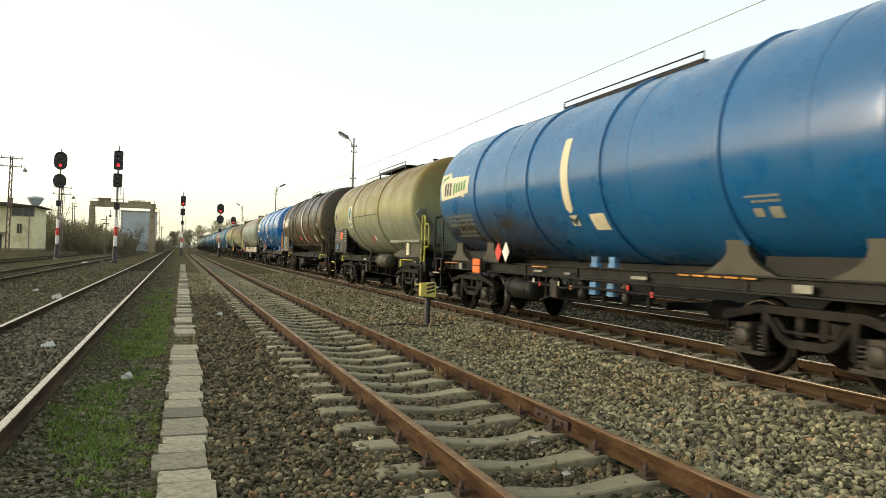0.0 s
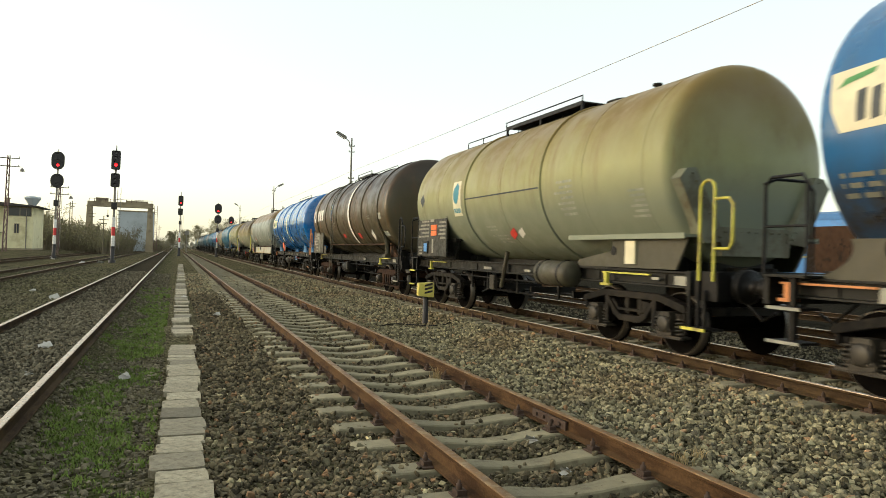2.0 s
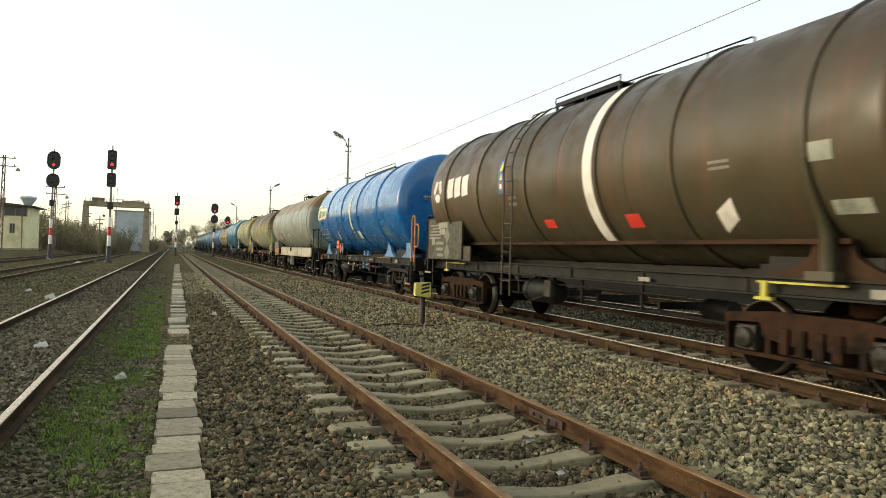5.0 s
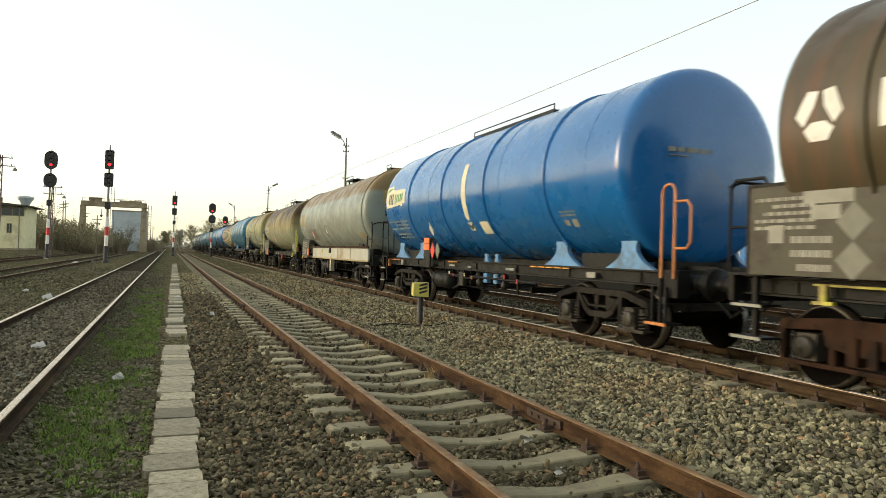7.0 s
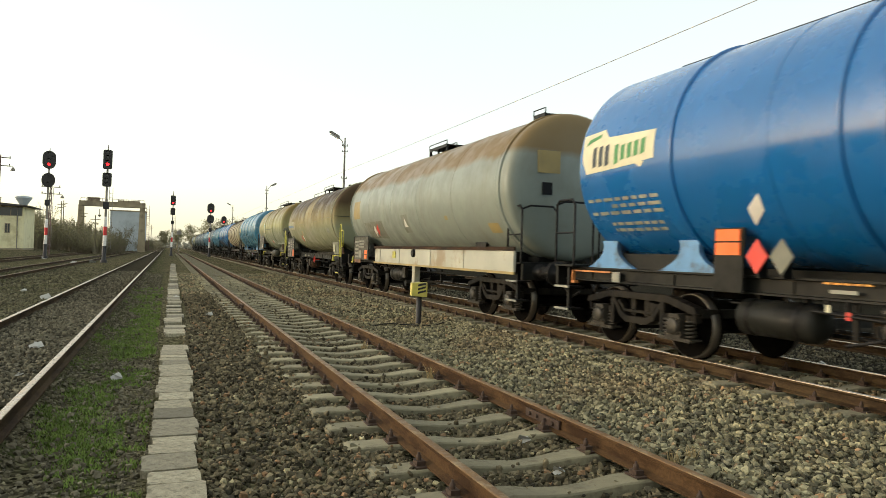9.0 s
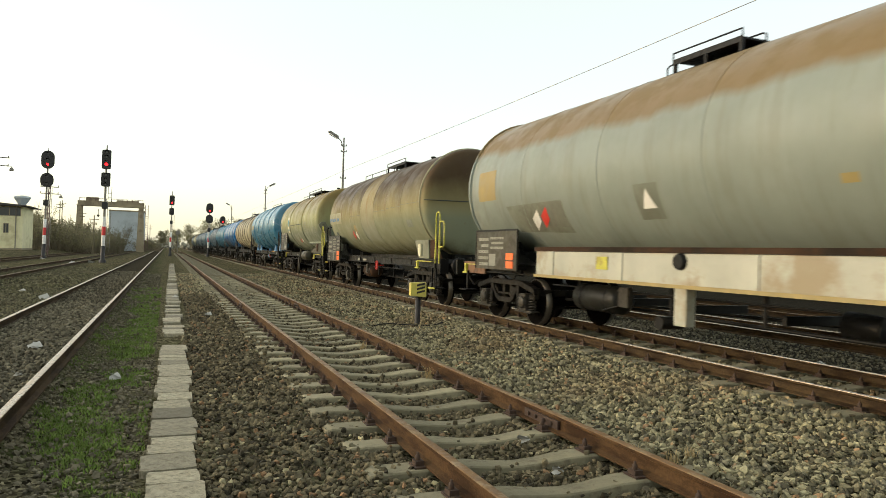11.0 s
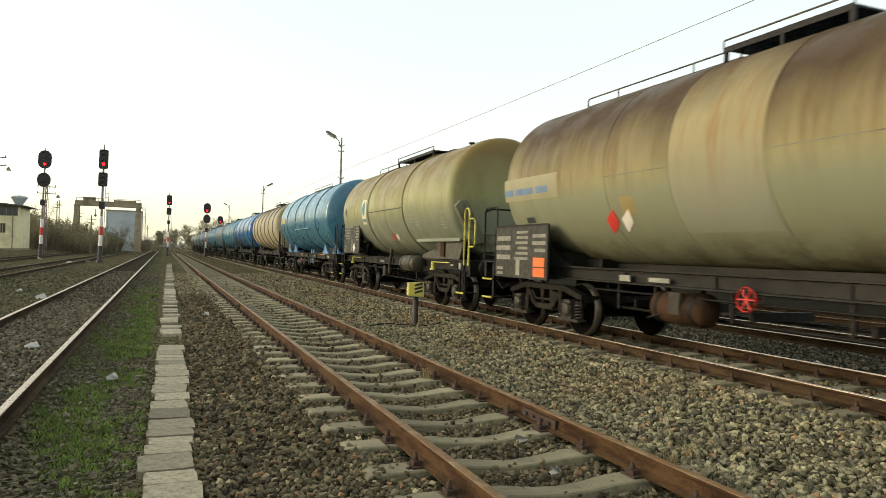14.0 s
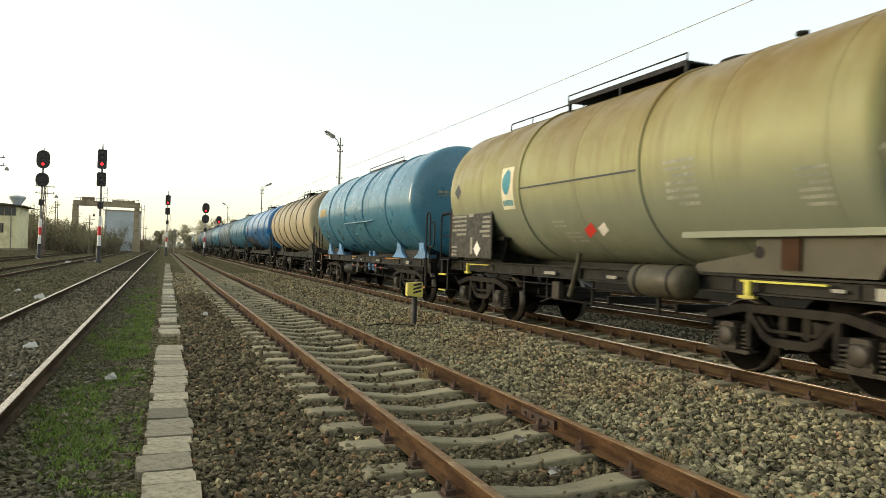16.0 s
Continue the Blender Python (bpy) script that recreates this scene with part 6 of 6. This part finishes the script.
for i, (x, y, s) in enumerate(((2.9, 4.75, 0.05), (3.05, 5.6, 0.06), (-1.75, 11.7, 0.1), (-1.55, 9.2, 0.06), (-0.55, 9.6, 0.07), (-3.1, 22, 0.16), (-4.3, 26, 0.1), (-6.9, 62, 0.25), (-11.0, 76, 0.3), (-5.9, 66, 0.25), (10.2, 8.5, 0.09), (9.8, 12.5, 0.09), (1.0, 18, 0.08), (0.3, 24, 0.1))):
    g = Geo()
    for k in range(3):
        a = rng.uniform(0, 3.1)
        u = Vector((math.cos(a) * s, math.sin(a) * s * 0.6, rng.uniform(0, 0.3) * s))
        v = Vector((-math.sin(a) * s * 0.4, math.cos(a) * s * 0.5, rng.uniform(0, 0.4) * s))
        c = Vector((0, 0, 0.03 + 0.012 * k))
        g.add([c - u - v, c + u - v, c + u * 0.8 + v + Vector((0, 0, s * 0.2)), c - u + v * 0.7], [(0, 1, 2, 3)])
    tagged(part("paper_scrap", g, M_LITTER, at=pose(x, y, ground_z(x, y) + 0.015)), "crumpled scrap of white paper on the ballast", "litter", "litter")
g = Geo().tube([(4.35 + 0.16 * i, 15.0 + 0.35 * math.sin(i * 0.6), ground_z(4.35 + 0.16 * i, 15) + 0.05) for i in range(11)], 0.014, 5)
tagged(part("cable", g, M_BLACK), "thin black cable lying on the ballast", "cable")


def tuft(x, y, h, n, mat, seed, label):
    r = random.Random(seed)
    g = Geo()
    for _ in range(n):
        a, l = r.uniform(0, 6.28), h * r.uniform(0.5, 1.1)
        b = Vector((r.gauss(0, 0.03), r.gauss(0, 0.03), 0))
        d = Vector((math.cos(a), math.sin(a), 0)) * l * r.uniform(0.2, 0.7)
        s = Vector((-math.sin(a), math.cos(a), 0)) * 0.004
        m = b + d * 0.4 + Vector((0, 0, l * 0.7))
        e = b + d + Vector((0, 0, l * r.uniform(0.6, 0.95)))
        g.add([b - s, b + s, m + s, m - s, e], [(0, 1, 2, 3), (3, 2, 4)])
    tagged(part("grass_tuft", g, mat, at=pose(x, y, ground_z(x, y))), label, "grass", "dry grass tufts")


for i, (x, y, h) in enumerate(((3.25, 8.6, 0.28), (3.2, 11.7, 0.2), (3.75, 4.9, 0.16), (3.9, 4.6, 0.2), (4.2, 4.75, 0.15), (3.65, 9.0, 0.12), (3.6, 12.3, 0.12))):
    tuft(x, y, h, 26, M_STRAW, i, "tuft of dry straw-coloured grass by a rail")


def grass_patch():
    """Low green weeds in the soil strip beside the slabs."""
    r = random.Random(21)
    g = Geo()
    n = 0
    while n < 42000:
        y = 4.0 + 26 * r.random() ** 1.7
        x = r.uniform(-1.15, -0.12)
        if 1.2 * noise.noise((x * 1.7, y * 0.7, 7)) + 0.7 * noise.noise((x * 6, y * 4, 2)) - 1.0 * abs(x + 0.48) + 0.28 - 0.5 * smooth(6.4, 4.8, y) < r.uniform(-0.25, 0.75):
            continue
        n += 1
        a, l = r.uniform(0, 6.28), r.uniform(0.012, 0.04)
        b = Vector((x, y, ground_z(x, y) + r.uniform(0.0, 0.018)))
        s = Vector((-math.sin(a), math.cos(a), 0)) * r.uniform(0.003, 0.008)
        g.add([b - s, b + s, b + Vector((math.cos(a) * l * 0.8, math.sin(a) * l * 0.8, l))], [(0, 1, 2)])
    tagged(part("weeds", g, M_GRASS), "low green weeds in the dark soil", "grass", kind="stuff")


grass_patch()

# ---- slabs, sleepers, fasteners and stones ----
STRIP = thing("slab_path", "worn line of concrete slabs between the tracks", "path", kind="structure")
ra = random.Random(9)
SLABS, y = [], -7.0
while y < 68:
    ln = ra.choice((0.24, 0.3, 0.42, 0.5))
    cx = float(np.interp(y, (4.8, 7, 10, 85), (0.05, 0.085, 0.12, 0.55)))
    if not (12.4 < y < 13.6) and (y < 12.4 or ra.random() < 0.8):
        SLABS.append((cx + ra.uniform(-0.03, 0.03), y + ln / 2, ln - 0.012, ra.uniform(0.35, 0.40)))
    y += ln + 0.004
SLAB_SHAPES = []
for k in range(5):
    edge = []
    for ax, ay, bx, by in ((-0.5, -0.5, 0.5, -0.5), (0.5, -0.5, 0.5, 0.5), (0.5, 0.5, -0.5, 0.5), (-0.5, 0.5, -0.5, -0.5)):
        for t in (0.06, 0.28, 0.5, 0.72, 0.94):
            bite = ra.choice((0, 0, 0, 0.02, 0.035, 0.07))
            edge.append(((ax + (bx - ax) * t) * (1 - bite), (ay + (by - ay) * t) * (1 - bite)))
    SLAB_SHAPES.append(Geo().prism(edge, "z", -0.12, 0.0).mesh("slab", M_SLAB))
for cx, cy, ln, wd in SLABS[:300]:
    o = part("slab", ra.choice(SLAB_SHAPES), None, STRIP, at=pose(cx + 0.025, cy, 0.012 + ra.uniform(-0.005, 0.005), ra.uniform(-0.7, 0.7), ra.uniform(-0.9, 0.9), ra.uniform(-2.0, 2.0)))
    o.scale = (wd, ln, 1)

TIES = []


def ties(trk, cx, top, first, pitch, n_near, y_end):
    y, k = first - 18 * pitch, 0
    far, farfix = Geo(), Geo()
    z = top - 0.163
    while y < y_end:
        yy, tw = y + ra.uniform(-0.02, 0.02), ra.uniform(-0.8, 0.8)
        if k < n_near:
            part("sleeper", SLEEPER, None, trk, at=pose(cx + ra.uniform(-0.03, 0.03), yy, z, 0, 0, tw))
            for s in (-1, 1):
                part("fastener", FASTENER, None, trk, at=pose(cx + s * GAUGE / 2, yy, z))
            TIES.append((cx, yy))
        else:
            far.box(cx - 1.28, cx + 1.28, yy - 0.12, yy + 0.12, z - 0.15, z - 0.002)
            for s in (-1, 1):
                for d in (-0.11, 0.11):
                    farfix.box(cx + s * GAUGE / 2 + d - 0.03, cx + s * GAUGE / 2 + d + 0.03, yy - 0.04, yy + 0.04, z, z + 0.09)
        y += pitch
        k += 1
    tagged(part("sleepers_far", far, M_SLEEPER, trk), kind="stuff")
    tagged(part("fasteners_far", farfix, M_FASTENER, trk), kind="stuff")


ties(TRACK_MID, MID_X, MID_TOP, 5.077, 0.69, 72, 160)
ties(TRACK_TRAIN, TRAIN_X, TRAIN_TOP, 5.79, 0.585, 74, 160)
for y, sides in ((5.95, (1,)), (19.8, (-1, 1)), (33.0, (-1, 1))):
    for s in sides:
        g = Geo()
        for d in (-1, 1):
            x = MID_X + s * GAUGE / 2 + d * 0.03
            g.prism([(x - 0.012, MID_TOP - 0.13), (x + 0.012, MID_TOP - 0.13), (x + 0.014, MID_TOP - 0.05), (x - 0.014, MID_TOP - 0.05)], "y", y - 0.32, y + 0.32)
            for b in (-0.22, -0.08, 0.08, 0.22):
                g.lathe([(x + d * 0.01, 0.02), (x + d * 0.035, 0.018)], 6, "x", (0, y + b, MID_TOP - 0.09))
        part("fishplate", g, M_FASTENER, TRACK_MID)


def stones(name, mat, label, zones, seed):
    """Loose stones, each an uneven lump of its own, strewn over stretches of the ground."""
    r = np.random.RandomState(seed)
    base = np.array([(x, y, z) for z in (-1, 1) for y in (-1, 1) for x in (-1, 1)] + [(0, 0, -1.45), (0, 0, 1.45), (0, -1.45, 0), (0, 1.45, 0), (-1.45, 0, 0), (1.45, 0, 0)]) * 0.62
    quads = ((0, 2, 3, 1), (4, 5, 7, 6), (0, 1, 5, 4), (2, 6, 7, 3), (0, 4, 6, 2), (1, 3, 7, 5))
    tri = np.array([(q[i], q[(i + 1) % 4], 8 + k) for k, q in enumerate(quads) for i in range(4)])
    pts = []
    for x0, x1, y0, y1, per, lo, hi, skip in zones:
        n = int((x1 - x0) * (y1 - y0) * per)
        xs, ys, ss = r.uniform(x0, x1, n), r.uniform(y0, y1, n), lo + (hi - lo) * r.rand(n) ** 1.6
        for x, y, s in zip(xs, ys, ss):
            keep, sink = True, 0.0
            for cx in (MID_X, TRAIN_X, LEFT_X):
                d = abs(x - cx)
                if abs(d - GAUGE / 2) < 0.09:
                    keep = False
                if cx != LEFT_X and d < 1.3:
                    for tx, ty in TIES:
                        if tx == cx and abs(y - ty) < 0.15:
                            keep = r.rand() < 0.05 if d < 1.12 else r.rand() < 0.4
                            sink = -0.035
                            break
            if -0.2 < x < 0.5 and abs(x - np.interp(y, (4.8, 7, 10, 85), (0.05, 0.085, 0.12, 0.55))) < 0.175 and r.rand() > (0.3 if x > np.interp(y, (4.8, 7, 10, 85), (0.05, 0.085, 0.12, 0.55)) + 0.1 else 0.05):
                keep = False
            if keep:
                pts.append((x, y, ground_z(x, y) + s * r.uniform(0.0, 0.5) - sink, s))
    pts = np.array(pts)
    n = len(pts)
    v = base[None] * (1 + r.uniform(-0.3, 0.25, (n, 14, 1))) + r.uniform(-0.26, 0.26, (n, 14, 3))
    v = v * r.uniform(0.65, 1.2, (n, 1, 3)) * np.array((1, 1, 0.75))
    a = r.uniform(0, 6.28, n)
    b = r.uniform(-1.4, 1.4, n)
    c, s = np.cos(a)[:, None], np.sin(a)[:, None]
    x, y, z = v[..., 0], v[..., 1], v[..., 2]
    y, z = y * np.cos(b)[:, None] - z * np.sin(b)[:, None], y * np.sin(b)[:, None] + z * np.cos(b)[:, None]
    v = np.stack((x * c - y * s, x * s + y * c, z), -1) * pts[:, None, 3:4] / 2 + pts[:, None, :3]
    f = (tri[None] + 14 * np.arange(n)[:, None, None]).reshape(-1, 3)
    me = bpy.data.meshes.new(name)
    me.vertices.add(n * 14)
    me.vertices.foreach_set("co", v.reshape(-1).astype(np.float32))
    me.loops.add(len(f) * 3)
    me.loops.foreach_set("vertex_index", f.reshape(-1).astype(np.int32))
    me.polygons.add(len(f))
    me.polygons.foreach_set("loop_start", np.arange(0, len(f) * 3, 3, dtype=np.int32))
    me.polygons.foreach_set("use_smooth", np.zeros(len(f), dtype=bool))
    me.update(calc_edges=True)
    me.materials.append(mat)
    tagged(new(name, me), label, "ballast", kind="stuff")


stones("ballast_stones", M_STONE, "loose brown-grey ballast stones", (
    (3.9, 7.2, 2.6, 9, 620, 0.034, 0.082, True), (3.9, 7.4, 9, 15, 430, 0.038, 0.085, True), (3.6, 7.6, 15, 26, 190, 0.045, 0.085, True), (0.5, 7.6, 26, 46, 60, 0.06, 0.11, True), (0.3, 3.9, 2.6, 15, 60, 0.034, 0.07, True), (0.3, 7.4, -6, 2.6, 90, 0.04, 0.085, True), (7.2, 9.5, 4, 12, 250, 0.035, 0.07, True)), 4)
stones("old_ballast_stones", M_STONE_OLD, "grimy brown old ballast stones", (
    (0.25, 4.0, 2.6, 9, 680, 0.03, 0.072, True), (0.25, 4.0, 9, 15, 470, 0.034, 0.078, True), (0.5, 3.7, 15, 26, 190, 0.045, 0.085, True)), 6)
stones("dark_soil_stones", M_DARKSTONE, "small dark stones in grimy soil", (
    (-3.1, -1.2, 4, 16, 330, 0.02, 0.05, False), (-3.1, -0.2, 14, 24, 160, 0.025, 0.065, False), (-3.1, -0.2, 24, 44, 60, 0.04, 0.09, False), (-1.2, -0.1, 3.6, 14, 300, 0.015, 0.045, False), (-1.25, -0.12, 3.6, 11, 110, 0.035, 0.07, False), (-2.8, -1.2, 4, 20, 150, 0.045, 0.085, False), (9.5, 16, 5, 16, 150, 0.03, 0.07, False), (9.4, 17, 16, 34, 45, 0.045, 0.09, False)), 5)

stones("yard_gravel", M_YARDSTONE, "olive-brown gravel between the yard tracks", (
    (-6.2, -2.85, 7, 16, 330, 0.025, 0.065, False), (-9, -2.85, 16, 28, 130, 0.035, 0.08, False), (-14, -2.85, 28, 52, 38, 0.05, 0.11, False)), 8)


def motions():
    for w, s in WAGONS:
        walk(w, [(t, pose(TRAIN_X, s - run(t), TRAIN_TOP)) for t in [0.5 * i for i in range(33)]])
    for ws, y in SPINS:
        walk(ws, [(0.1 * i, Matrix.Translation((0, y, 0.46)) @ Matrix.Rotation(run(0.1 * i) / 0.46, 4, "X")) for i in range(161)])


motions()
